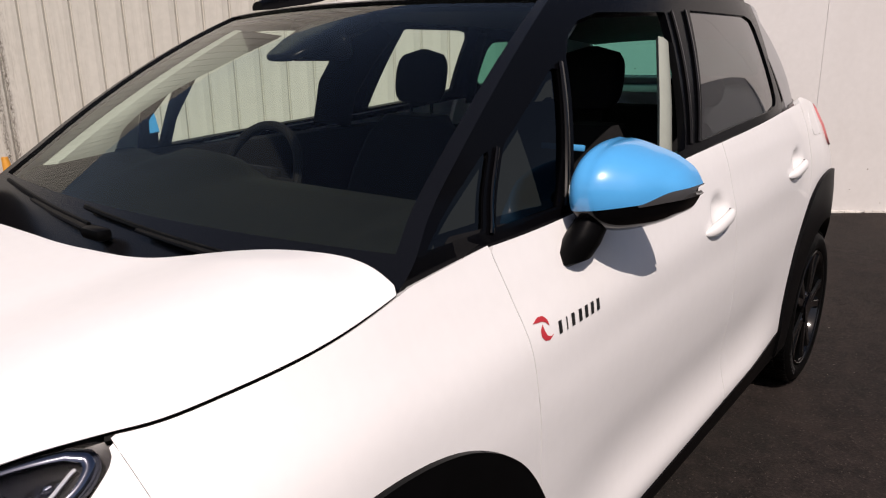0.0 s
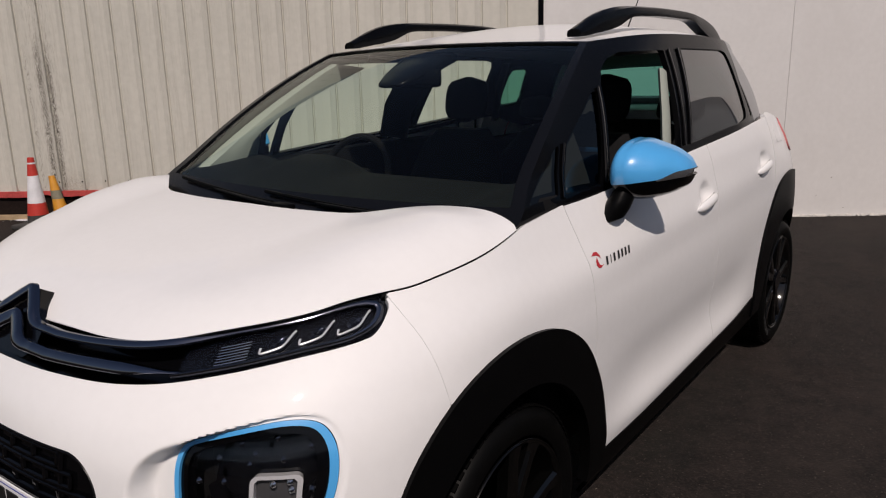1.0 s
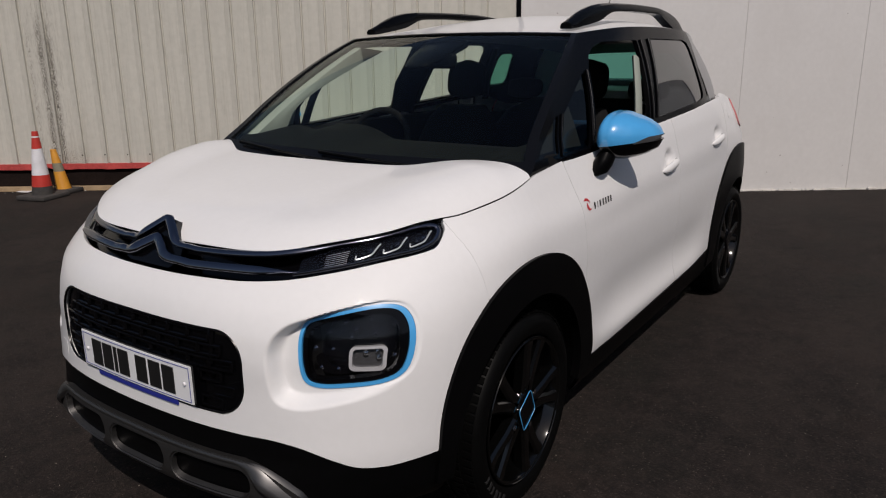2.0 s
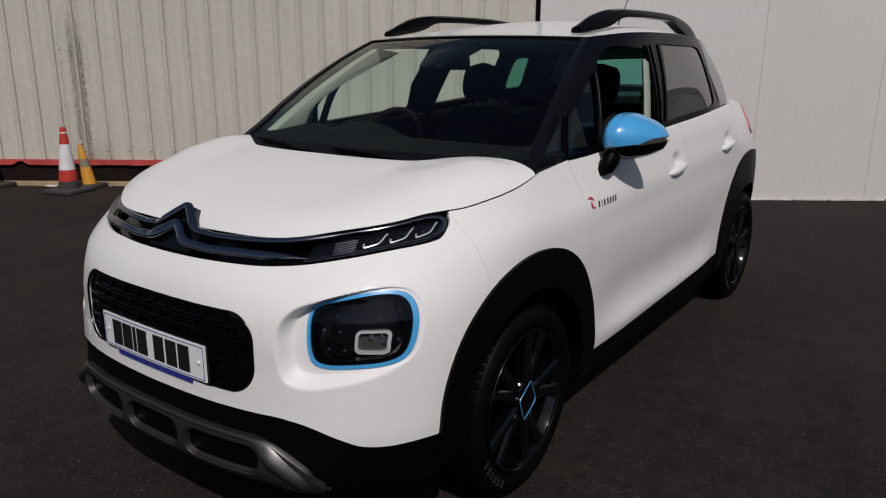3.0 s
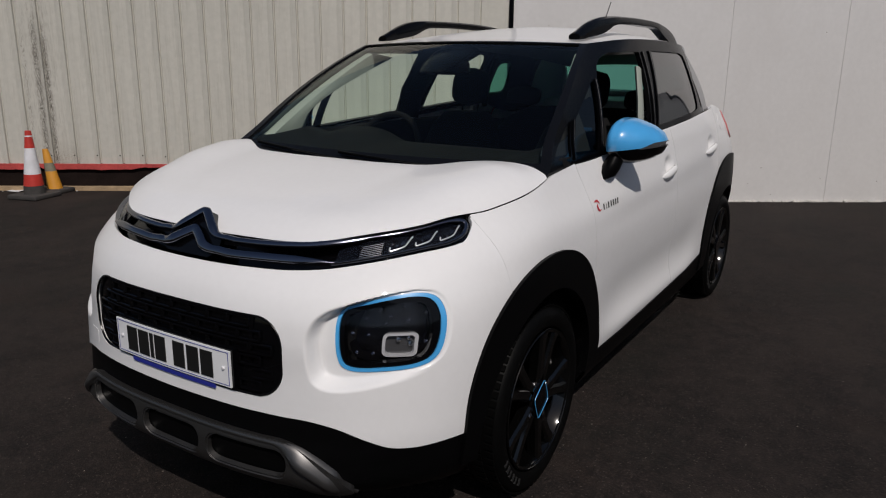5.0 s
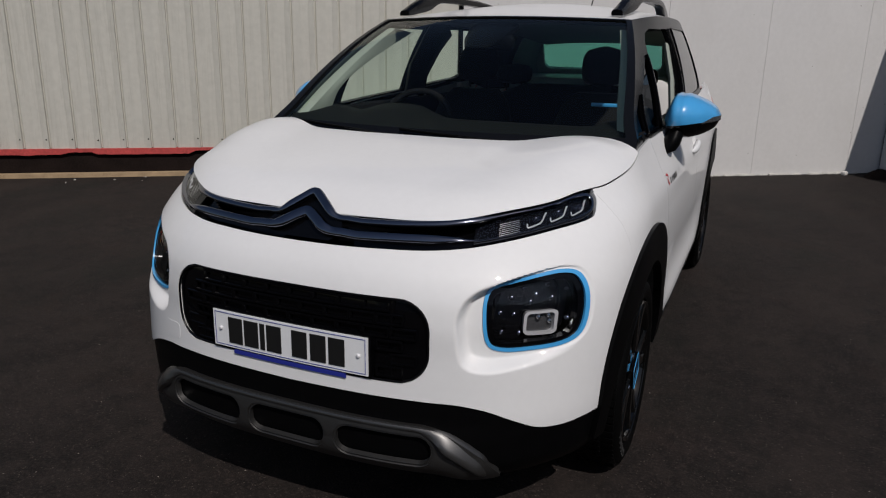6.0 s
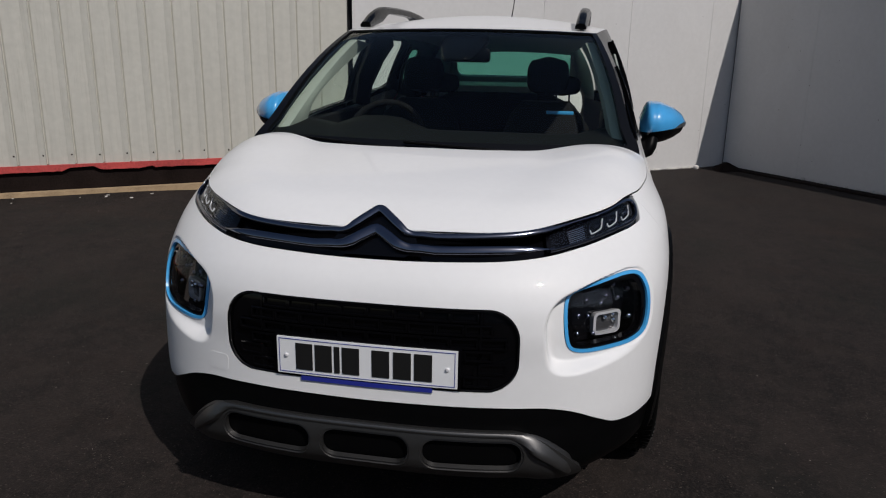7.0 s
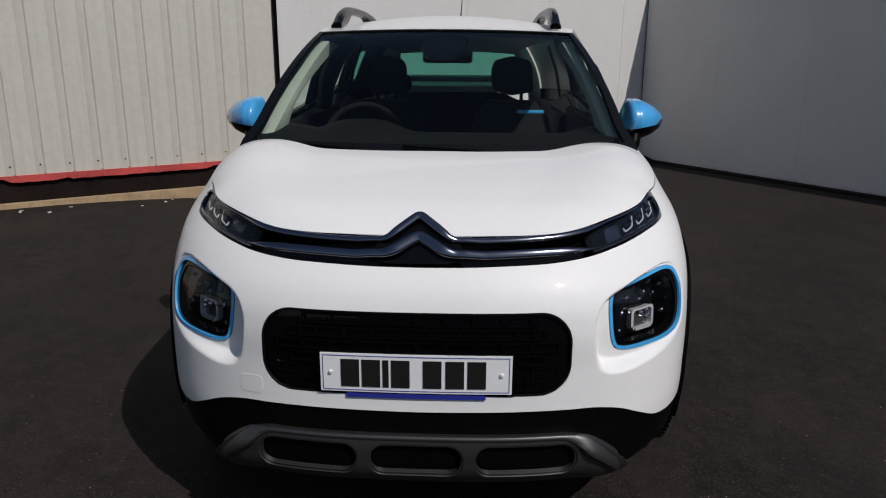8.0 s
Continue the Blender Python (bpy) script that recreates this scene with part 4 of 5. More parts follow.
up = smooth_curve([(0.0, 0.957), (0.010, 0.9545), (0.042, 0.934), (0.068, 0.916), (0.084, 0.9075), (0.105, 0.905), (0.13, 0.9048)], 4)
pts = [on_nose(x, z, 0.016 + 0.012 * (1 - float(step(x, 0.06, 0.11)))) for x, z in up]
wide = [1.12 - 0.28 * float(step(x, 0.05, 0.11)) for x, z in up]
run = np.linspace(0.14, 0.635, 40)
pts += [at_nose(u, hood_line(u) - 0.0178 + 0.0068 * step(u, 0.36, 0.46), 0.012 - 0.014 * step(u, 0.35, 0.45)) for u in run]
wide += [0.84 - 0.28 * float(step(u, 0.36, 0.46)) for u in run]
tip = smooth_curve([(0.652, 0.972), (0.658, 0.962), (0.656, 0.948), (0.648, 0.937), (0.636, 0.930)], 4)
pts += [at_nose(u, z, -0.002) for u, z in tip]
pts += [at_nose(u, band_line(u) + 0.011, -0.002) for u in np.linspace(0.62, 0.385, 18)]
wide += [0.56] * (len(tip) + 18)
part("chrome_strip", strip(*both_sides(pts, wide)[:1], 0.021, 0.009, both_sides(pts, wide)[1]), DARK_CHROME, car, "dark chrome chevron strip running into the headlamps")
low = smooth_curve([(0.0, 0.908), (0.012, 0.9045), (0.042, 0.890), (0.066, 0.878), (0.086, 0.8735), (0.105, 0.8725), (0.13, 0.8725)], 4)
pts = [on_nose(x, z, 0.018 + 0.008 * (1 - float(step(x, 0.06, 0.11)))) for x, z in low]
wide = [1.55 - 0.35 * float(step(x, 0.05, 0.11)) for x, z in low]
run = np.linspace(0.14, 0.395, 20)
pts += [at_nose(u, band_line(u) + 0.021 - 0.006 * step(u, 0.25, 0.39), 0.012 - 0.014 * step(u, 0.35, 0.40)) for u in run]
wide += [1.2 - 0.95 * float(step(u, 0.30, 0.395)) for u in run]
part("chrome_strip", strip(*both_sides(pts, wide)[:1], 0.021, 0.009, both_sides(pts, wide)[1]), DARK_CHROME, car, "dark chrome chevron strip below the upper one")

badge = [(-0.13, 0.872), (-0.108, 0.905), (-0.082, 0.910), (-0.042, 0.938), (-0.008, 0.962), (0.008, 0.962), (0.042, 0.938), (0.082, 0.910), (0.108, 0.905), (0.13, 0.872), (0.09, 0.856), (-0.09, 0.856)]
front_ring = [on_nose(x, z, 0.014 if 0.86 < z < 0.975 else 0.004) for x, z in badge]
back_ring = [p * 1.0 + Vector((-p.x * 0.25, 0.035, -0.02 * (p.z > 0.93))) for p in front_ring]
part("badge_backing", loft([back_ring, front_ring]), GLOSS, car, "black chevron badge base")

# dark backing added under the shut lines, giving the gaps their shade
for sgn in (1, -1):
    part("hood_gap_backing", tube([at_nose(sgn * u, hood_line(u) - 0.002, -0.014) for u in np.linspace(0.66, 0.985, 30)], 0.006, 6), RUBBER, car)
# headlamps
for sgn in (1, -1):
    us = np.arange(0.385, 0.70, 0.006)
    us = us if sgn > 0 else -us[::-1]
    lens_keep = lambda P, U, V: np.minimum(np.minimum(V - band_line(np.abs(U)) - 0.003, lamp_top(np.abs(U)) - 0.004 - V), np.abs(U) - 0.39)
    lamp = panel("headlamp", lower, us, np.arange(0.84, 1.02, 0.005), lambda P, U, V: lens_keep(P, U, V) + 0.006, LENS_DARK, car, off=-0.020, label="slim dark headlamp with hooked light guides")
    panel("lens", lower, us, np.arange(0.84, 1.02, 0.005), lens_keep, LAMP_GLASS, lamp, off=-0.0035, rim=0.003, label="clear lens").visible_shadow = False
    for k, u0 in enumerate((0.517, 0.570, 0.623)):
        zm = (hood_line(u0) + band_line(u0)) / 2 - 0.001
        hook = [(-0.023, 0.001), (-0.023, -0.005), (-0.019, -0.008), (0.002, -0.0085), (0.009, -0.006), (0.014, 0.001), (0.018, 0.007), (0.021, 0.009)]
        pts = [at_nose(sgn * (u0 + a), zm + b + a * 0.35, -0.011) for a, b in smooth_curve(hook, 4)]
        part("light_guide", tube(pts, 0.0023, 6), GUIDE, lamp, "silver hooked light guide")
        c = at_nose(sgn * u0, zm + 0.002, -0.013)
        across = (at_nose(sgn * (u0 + 0.01), zm, -0.013) - at_nose(sgn * (u0 - 0.01), zm, -0.013)).normalized()
        out = Vector((sgn * 0.25, -0.95, 0.15)).normalized()
        cup = lambda w, h, d: [c + across * (w * math.cos(t)) + Vector((0, 0, h * math.sin(t) + 0.3 * w * math.cos(t))) + out * (d + 0.0015 * (i % 2)) for i, t in enumerate(np.linspace(0, 2 * math.pi, 14, endpoint=False))]
        part("reflector", loft([cup(0.0165, 0.0105, -0.008), cup(0.0160, 0.0100, 0.001), cup(0.0115, 0.0075, -0.004), cup(0.0075, 0.005, -0.002), cup(0.003, 0.002, 0.001)]), DARK_CHROME, lamp, "dark faceted reflector")
    for k in range(7):
        z0 = (hood_line(0.455) + band_line(0.455)) / 2 - 0.016 + 0.0042 * k
        pts = [at_nose(sgn * u, z0 + (u - 0.455) * 0.22, -0.012) for u in np.linspace(0.435, 0.478, 6)]
        part("indicator_rib", tube(pts, 0.0011, 5), CHROME, lamp)

# fog lamps
for sgn in (1, -1):
    us = np.arange(0.40, 0.72, 0.006)
    us = us if sgn > 0 else -us[::-1]
    zs = np.arange(0.57, 0.84, 0.006)
    fog = panel("fog_lamp", bumper_surface, us, zs, lambda P, U, V: fog_of(U, V) - 0.003, LENS_DARK, car, off=-0.085, label="dark square fog lamp in a blue surround")
    panel("surround", bumper_surface, us, zs, lambda P, U, V: np.minimum(fog_of(U, V) - 0.001, 0.0095 - fog_of(U, V)), BLUE, fog, off=0.003, rim=0.03, label="bright blue surround")
    panel("bezel", bumper_surface, us, zs, lambda P, U, V: np.minimum(fog_of(U, V) - 0.0095, 0.022 - fog_of(U, V)), GLOSS, fog, off=-0.004, rim=0.025, label="gloss black bezel")
    panel("lens", bumper_surface, us, zs, lambda P, U, V: fog_of(U, V) - 0.022, LAMP_GLASS, fog, off=-0.008, rim=0.003, label="clear lens").visible_shadow = False
    lx = lambda U, V: np.abs(lower(U, V)[..., 0])
    panel("lamp_frame", bumper_surface, us, zs, lambda P, U, V: np.minimum(rounded(lx(U, V), V, 0.703, 0.661, 0.043, 0.038, 0.015), -rounded(lx(U, V), V, 0.703, 0.661, 0.035, 0.030, 0.010)), LAMP_SILVER, fog, off=-0.062, rim=0.02, label="silver lamp frame")
    panel("reflector", bumper_surface, us, zs, lambda P, U, V: rounded(lx(U, V), V, 0.703, 0.661, 0.035, 0.029, 0.010), LAMP_GREY, fog, off=-0.076, rim=0.0)
    # dark chrome bits added at made-up spots for the glints in the lens
    for gx, gz, deep in ((0.600, 0.640, 0.07), (0.615, 0.735, 0.06), (0.690, 0.765, 0.06), (0.735, 0.745, 0.06), (0.745, 0.665, 0.06), (0.640, 0.755, 0.07), (0.592, 0.700, 0.05), (0.625, 0.690, 0.065), (0.660, 0.720, 0.065), (0.668, 0.742, 0.055), (0.705, 0.728, 0.06), (0.640, 0.640, 0.06), (0.758, 0.700, 0.05)):
        c = on_nose(sgn * gx, gz, 0.0) + Vector((-0.4 * sgn, 0.92, 0)) * deep
        part("glint_facet", moved(revolve([(0.0, -0.006), (0.004, -0.005), (0.008, 0.0), (0.0, 0.003)], 7), Matrix.Translation(c) @ Matrix.Rotation(math.pi / 2, 4, "Z")), DARK_CHROME, fog, "", 60)
    for dx, dz in ((-0.012, 0.006), (0.010, 0.008), (0.013, -0.008)):
        c = on_nose(sgn * (0.700 + dx), 0.662 + dz, 0.0) + Vector((-0.4 * sgn, 0.92, 0)) * 0.092
        part("bulb", moved(revolve([(0.0, -0.009), (0.006, -0.006), (0.008, 0.0), (0.0, 0.004)], 10), Matrix.Translation(c) @ Matrix.Rotation(math.pi / 2, 4, "Z")), CHROME, fog)

# grille mesh
grille_ob = bpy.data.objects["grille"]
tagged(grille_ob, "black grille with staggered oblong cells")
for row in range(6):
    z = 0.535 + 0.037 * row
    for k in range(-6, 7):
        cx = k * 0.078 + (0.039 if row % 2 else 0)
        corners = np.array([(cx + 0.036 * math.copysign(min(1, abs(1.6 * math.cos(t))), math.cos(t)), z + 0.013 * math.copysign(min(1, abs(1.6 * math.sin(t))), math.sin(t))) for t in np.linspace(0, 2 * math.pi, 16, endpoint=False)])
        ok = all(rounded(np.array(a), np.array(b), 0, 0.625, 0.427, 0.118, 0.088) > 0.008 for a, b in corners)
        if ok and not (abs(cx) < 0.29 and z < 0.60):
            part("grille_cell", tube([on_nose(a, b, -0.006) for a, b in corners], 0.0046, 6, closed=True, up=(0, 1, 0)), GLOSS, grille_ob)
for sx in (-0.318, 0.318):
    part("grille_rib", tube([on_nose(sx, z, -0.008) for z in np.linspace(0.525, 0.735, 8)], 0.006, 6), GLOSS, grille_ob)
for sgn in (-1, 1):
    pts = [(0.30, 0.575), (0.36, 0.590), (0.41, 0.610), (0.418, 0.58), (0.40, 0.545), (0.36, 0.517), (0.30, 0.510)]
    ring = [on_nose(sgn * a, b, -0.006) for a, b in pts]
    part("grille_corner", loft([[p + Vector((0, 0.03, 0)) for p in ring], ring]), GLOSS, grille_ob, "smooth black grille corner")

frame_pts = []
for t in np.linspace(0, 2 * math.pi, 120, endpoint=False):
    c, sn = math.cos(t), math.sin(t)
    reach = 0.6
    for _ in range(40):
        reach -= 0.7 * max(-0.2, -float(rounded(np.array(reach * c), np.array(0.625 + reach * sn), -0.004, 0.625, 0.424, 0.115, 0.086)))
    frame_pts.append(on_nose(reach * c, 0.625 + reach * sn, -0.003))
part("grille_frame", tube(frame_pts, 0.0035, 6, closed=True, up=(0, 1, 0)), SATIN, grille_ob, "thin dark grille frame")

# number plate, slightly curved, with bars for its writing
plate_y = lambda x: -0.012 + 0.09 * x * x
def plate_shape(x0, x1, z0, z1, off, thick, tilt=0.0):
    n = 14
    rings = []
    for x in np.linspace(x0, x1, n):
        y = plate_y(x) - off
        rings.append([(x, y + tilt, z0), (x, y, z1), (x, y + thick, z1), (x, y + thick + tilt, z0)])
    return loft(rings)


plate = part("number_plate", plate_shape(-0.26, 0.26, 0.519, 0.630, 0.0, 0.004), PLATE_MAT, car, "white number plate with dark bars")
part("plate_holder", plate_shape(-0.268, 0.268, 0.512, 0.634, -0.005, 0.02), GLOSS, car, "black plate holder")
part("plate_strip", plate_shape(-0.19, 0.19, 0.501, 0.514, -0.002, 0.004), PLATE_BLUE, car, "blue strip below the plate")
for z0, z1, x0, x1 in ((0.6235, 0.6250, -0.252, 0.252), (0.5240, 0.5255, -0.252, 0.252), (0.524, 0.625, -0.2535, -0.252), (0.524, 0.625, 0.252, 0.2535)):
    part("border", plate_shape(x0, x1, z0, z1, 0.0012, 0.001), PLATE_BLUE, plate)
for x0, w in ((-0.203, 0.050), (-0.146, 0.050), (-0.089, 0.016), (-0.066, 0.050), (0.020, 0.050), (0.081, 0.050), (0.140, 0.050)):
    part("plate_bar", plate_shape(x0, x0 + w, 0.535, 0.614, 0.002, 0.002), INK, plate)
for sx in (-0.232, 0.232):
    part("screw", moved(revolve([(0.0, -0.004), (0.004, -0.0035), (0.0062, -0.001), (0.0062, 0.002)], 14), Matrix.Translation((sx, plate_y(sx) - 0.001, 0.575)) @ Matrix.Rotation(math.pi / 2, 4, "Z")), CONE_WHITE, plate)

# skid plate with three slots
edge = [(0.36, 0.396), (0.42, 0.394), (0.465, 0.382), (0.505, 0.358), (0.545, 0.326), (0.580, 0.292), (0.604, 0.264), (0.590, 0.246), (0.50, 0.230), (0.25, 0.222)]
SKID = edge + [(-x, z) for x, z in edge[::-1]]
skid_in = inside_polygon(smooth_curve(SKID, 5, True))


def slot_in(x, z):
    ax = np.abs(x)
    return np.maximum(rounded(ax, z, 0.0, 0.316, 0.132, 0.051, 0.046), rounded(ax, z, 0.303, 0.316, 0.143, 0.051, 0.046))


skid = panel("skid_plate", chin, np.arange(-0.75, 0.751, 0.006), np.arange(0.205, 0.42, 0.005), lambda P, U, V: np.minimum(skid_in(P[..., 0], V), -slot_in(P[..., 0], V)), SILVER, car, off=0.014, rim=0.03, label="satin grey skid plate with three slots")
panel("slot_rim", chin, np.arange(-0.6, 0.601, 0.006), np.arange(0.24, 0.40, 0.004), lambda P, U, V: np.minimum(slot_in(P[..., 0], V) + 0.003, 0.006 - slot_in(P[..., 0], V)), SILVER, skid, off=0.010, rim=0.014)
panel("slot_back", chin, np.arange(-0.6, 0.601, 0.012), np.arange(0.24, 0.40, 0.012), lambda P, U, V: slot_in(P[..., 0], V) + 0.01, CABIN, skid, off=-0.025, rim=0.0)
for z in (0.305, 0.325, 0.345):
    for c, h in ((0.0, 0.118), (0.303, 0.125), (-0.303, 0.125)):
        part("slat", strip([on_nose(x, z, -0.012) + Vector((0, -0.20, 0.13)) * (0.40 - z) for x in np.linspace(c - h, c + h, 9)], 0.008, 0.004), BLACK, skid)


def chin_point(x, z, off):
    d = max(0.0, 0.40 - z) * (1 - float(step(abs(x), 0.42, 0.60)))
    return on_nose(x, z, off) + Vector((0, -0.20, 0.13)) * d


lip = [(0.610, 0.256), (0.595, 0.270), (0.572, 0.292), (0.545, 0.318), (0.505, 0.350), (0.465, 0.374), (0.42, 0.385), (0.36, 0.388), (0.18, 0.388)]
lip = smooth_curve(lip + [(0.0, 0.388)] + [(-x, z) for x, z in lip[::-1]], 4)
rings = []
for k, (x, z) in enumerate(lip):
    side = float(step(abs(x), 0.40, 0.50)) * (1 - 0.5 * float(step(abs(x), 0.575, 0.60)))
    p = chin_point(x, z, 0.012)
    q = chin_point(lip[min(k + 1, len(lip) - 1)][0], lip[min(k + 1, len(lip) - 1)][1], 0.012) - chin_point(lip[max(k - 1, 0)][0], lip[max(k - 1, 0)][1], 0.012)
    d = q.normalized()
    out = Vector((math.copysign(0.50, x) * side, -0.85 + 0.25 * side, 0.25 + 0.30 * side))
    out = (out - d * out.dot(d)).normalized()
    across = d.cross(out)
    end = 1 - float(step(abs(x), 0.555, 0.610))
    w = 0.016 + 0.044 * side * (0.25 + 0.75 * end)
    rings.append([p + across * (w * a - 0.012 * side) + out * (0.007 * b + 0.002 * side - 0.022 * (1 - end)) for a, b in ((-0.5, -2.2), (-0.5, -0.2), (-0.42, 0.5), (-0.2, 0.9), (0.1, 1.0), (0.35, 0.75), (0.5, 0.0), (0.5, -2.2))])
part("skid_edge", loft(rings), SILVER, skid, "broad satin grey upper edge")
cap_keep = lambda P, U, V: rounded(P[..., 0], V, -0.468, 0.511, 0.034, 0.026, 0.012)
panel("tow_cap", lower, np.arange(-0.5, -0.3, 0.004), np.arange(0.47, 0.55, 0.004), cap_keep, PAINT, car, off=0.0008, rim=0.003)
panel("fuel_flap", lower, np.arange(1.88, 2.12, 0.0045), np.arange(1.03, 1.18, 0.004), lambda P, U, V: rounded(P[..., 1], P[..., 2], 3.27, 1.105, 0.072, 0.046, 0.034), PAINT, car, off=0.0015, rim=0.003)


# mirrors
m_top = smooth_table([0.795, 0.815, 0.86, 0.92, 0.965, 0.992, 1.005], [1.158, 1.214, 1.234, 1.219, 1.196, 1.172, 1.149])
m_bot = smooth_table([0.795, 0.815, 0.86, 0.92, 0.965, 0.992, 1.005], [1.105, 1.072, 1.058, 1.066, 1.086, 1.108, 1.134])
m_front = smooth_table([0.795, 0.815, 0.86, 0.92, 0.97, 0.995, 1.005], [1.440, 1.392, 1.372, 1.395, 1.440, 1.475, 1.505])


def mirror_surface(x, phi):
    zt, zb, yf = m_top(x), m_bot(x), m_front(x)
    zc, h = (zt + zb) / 2, (zt - zb) / 2
    yb = 1.525 + 0.045 * step(x, 0.86, 1.0)
    yf = yf - 0.022 * (1 - step(x, 0.84, 0.97)) + 0.022 * step(x, 0.93, 1.0)
    c, s = np.cos(phi), np.sin(phi)
    return np.stack(np.broadcast_arrays(x, yb - (yb - yf) * np.sign(c) * np.abs(c) ** 0.8, zc + h * np.sign(s) * np.abs(s) ** 0.9), -1)


def mirror_placed(x, phi):
    P = mirror_surface(x, phi)
    return np.stack([0.790 + (P[..., 0] - 0.795) * 0.95, P[..., 1] + 0.012, P[..., 2] - 0.014], -1)


def split_z(x):
    return 1.096 + (x - 0.80) * 0.13


MX, MP = np.linspace(0.7951, 1.0049, 60), np.linspace(-math.pi / 2, math.pi / 2, 44)
for sgn in (1, -1):
    surf = mirror_placed if sgn > 0 else (lambda x, phi: mirrored(mirror_placed)(x, phi) - np.array([0.0, 0.03, 0.0]))
    fl = sgn > 0
    fore = 0.0 if sgn > 0 else 0.03
    shell = panel("mirror", surf, MX, MP, lambda P, U, V: P[..., 2] - split_z(U), BLUE, car, rim=0.004, flip=not fl, label="blue door mirror shell with black lower half")
    panel("lower_shell", surf, MX, MP, lambda P, U, V: split_z(U) - 0.001 - P[..., 2], GLOSS, shell, off=-0.002, rim=0.004, flip=not fl, label="gloss black lower shell")
    panel("indicator", surf, MX, MP, lambda P, U, V: np.minimum(np.minimum(split_z(U) + 0.015 * step(U, 0.94, 0.985) - P[..., 2], P[..., 2] - split_z(U) + 0.004), U - 0.94), LAMP_GREY, shell, off=0.0015, rim=0.003, flip=not fl, label="smoked grey indicator strip")
    rim_pts = [(sgn * (0.790 + (x - 0.795) * 0.95), 1.533 - fore + 0.045 * float(step(x, 0.86, 1.0)), z - 0.014) for x, z in [(x, m_top(x) - 0.007) for x in np.linspace(0.80, 0.996, 16)] + [(x, m_bot(x) + 0.007) for x in np.linspace(0.996, 0.80, 16)]]
    part("mirror_glass", loft([rim_pts, [(p[0], p[1] - 0.004, p[2]) for p in rim_pts]]), CHROME, shell)
    base = []
    for t, (cx, cy, cz, wx, wy) in enumerate(((0.808, 1.390, 0.985, 0.012, 0.020), (0.816, 1.394, 0.998, 0.032, 0.040), (0.824, 1.400, 1.025, 0.038, 0.050), (0.830, 1.415, 1.055, 0.038, 0.052), (0.838, 1.435, 1.085, 0.034, 0.050))):
        base.append([(sgn * (cx + wx * math.cos(a)), cy - fore + wy * math.sin(a), cz + 0.008 * math.cos(a)) for a in np.linspace(0, 2 * math.pi, 16, endpoint=False)])
    part("mirror_foot", loft(base), BLACK, shell, "matt black mirror foot")

# door handles
for sgn in (1, -1):
    for hy, hz in HANDLES:
        rings = []
        for t in np.linspace(0, 1, 15):
            y = hy - 0.105 + 0.21 * t
            w = 0.016 * (1 - abs(2 * t - 1) ** 4) + 0.003
            base_x = float(lower(np.array([1.0 + (y - 0.95) / 2.35]), np.array([hz]))[0, 0])
            lift = 0.023 * (1 - abs(2 * t - 1) ** 3) + 0.003
            z0 = hz + (t - 0.5) * 0.030 - 0.004
            rings.append([(sgn * (base_x + lift * (0.5 + 0.55 * math.cos(a))), y, z0 + w * math.sin(a)) for a in np.linspace(0, 2 * math.pi, 12, endpoint=False)])
        handle = part("door_handle", loft(rings), PAINT, car, "white grab handle in a dished cup")
        lx0 = float(lower(np.array([1.0 + (hy + 0.06 - 0.95) / 2.35]), np.array([hz]))[0, 0])
        part("keyhole", moved(revolve([(0.0, 0.019), (0.005, 0.018), (0.006, 0.005)], 12), Matrix.Translation((sgn * (lx0 - 0.006), hy + 0.082, hz + 0.014)) @ (Matrix.Identity(4) if sgn > 0 else Matrix.Rotation(math.pi, 4, "Z"))), INK, handle)

# door sticker: a red curl and dark bars
def side_patch(name, poly, mat, parent, off=0.0015):
    inside = inside_polygon(poly)
    ys = [p[0] for p in poly]
    zs = [p[1] for p in poly]
    yc = float(corner_y(np.mean(zs)))
    us = 1.0 + (np.linspace(min(ys) - 0.01, max(ys) + 0.01, 60) - yc) / (3.30 - yc)
    return panel(name, lower, us, np.linspace(min(zs) - 0.004, max(zs) + 0.004, 30), lambda P, U, V: inside(P[..., 1], P[..., 2]), mat, parent, off=off, rim=0.0)


curl = [(1.2105, 0.9313), (1.2275, 0.9381), (1.2436, 0.9364), (1.2538, 0.9279), (1.2555, 0.9160), (1.2470, 0.9245), (1.2360, 0.9288), (1.2232, 0.9296)]
sticker = side_patch("door_sticker", curl, RED, car)
tagged(sticker, "red curl and black bars on the door")
side_patch("curl", [(1.2360, 0.9245), (1.2266, 0.9160), (1.2249, 0.9058), (1.2334, 0.8964), (1.2470, 0.8939), (1.2657, 0.9007), (1.2521, 0.8990), (1.2419, 0.9032), (1.2377, 0.9126)], RED, sticker)
for k in range(7):
    y0 = 1.280 + 0.0230 * k + (0.004 if k > 2 else 0)
    z0 = 0.894 + 0.0005 * k
    w = 0.004 if k == 1 else 0.011
    y0 = y0 + (0.004 if k == 1 else 0)
    side_patch("sticker_bar", [(y0, z0), (y0 + w, z0), (y0 + w + 0.004, z0 + 0.022), (y0 + 0.004, z0 + 0.022)], INK, sticker)

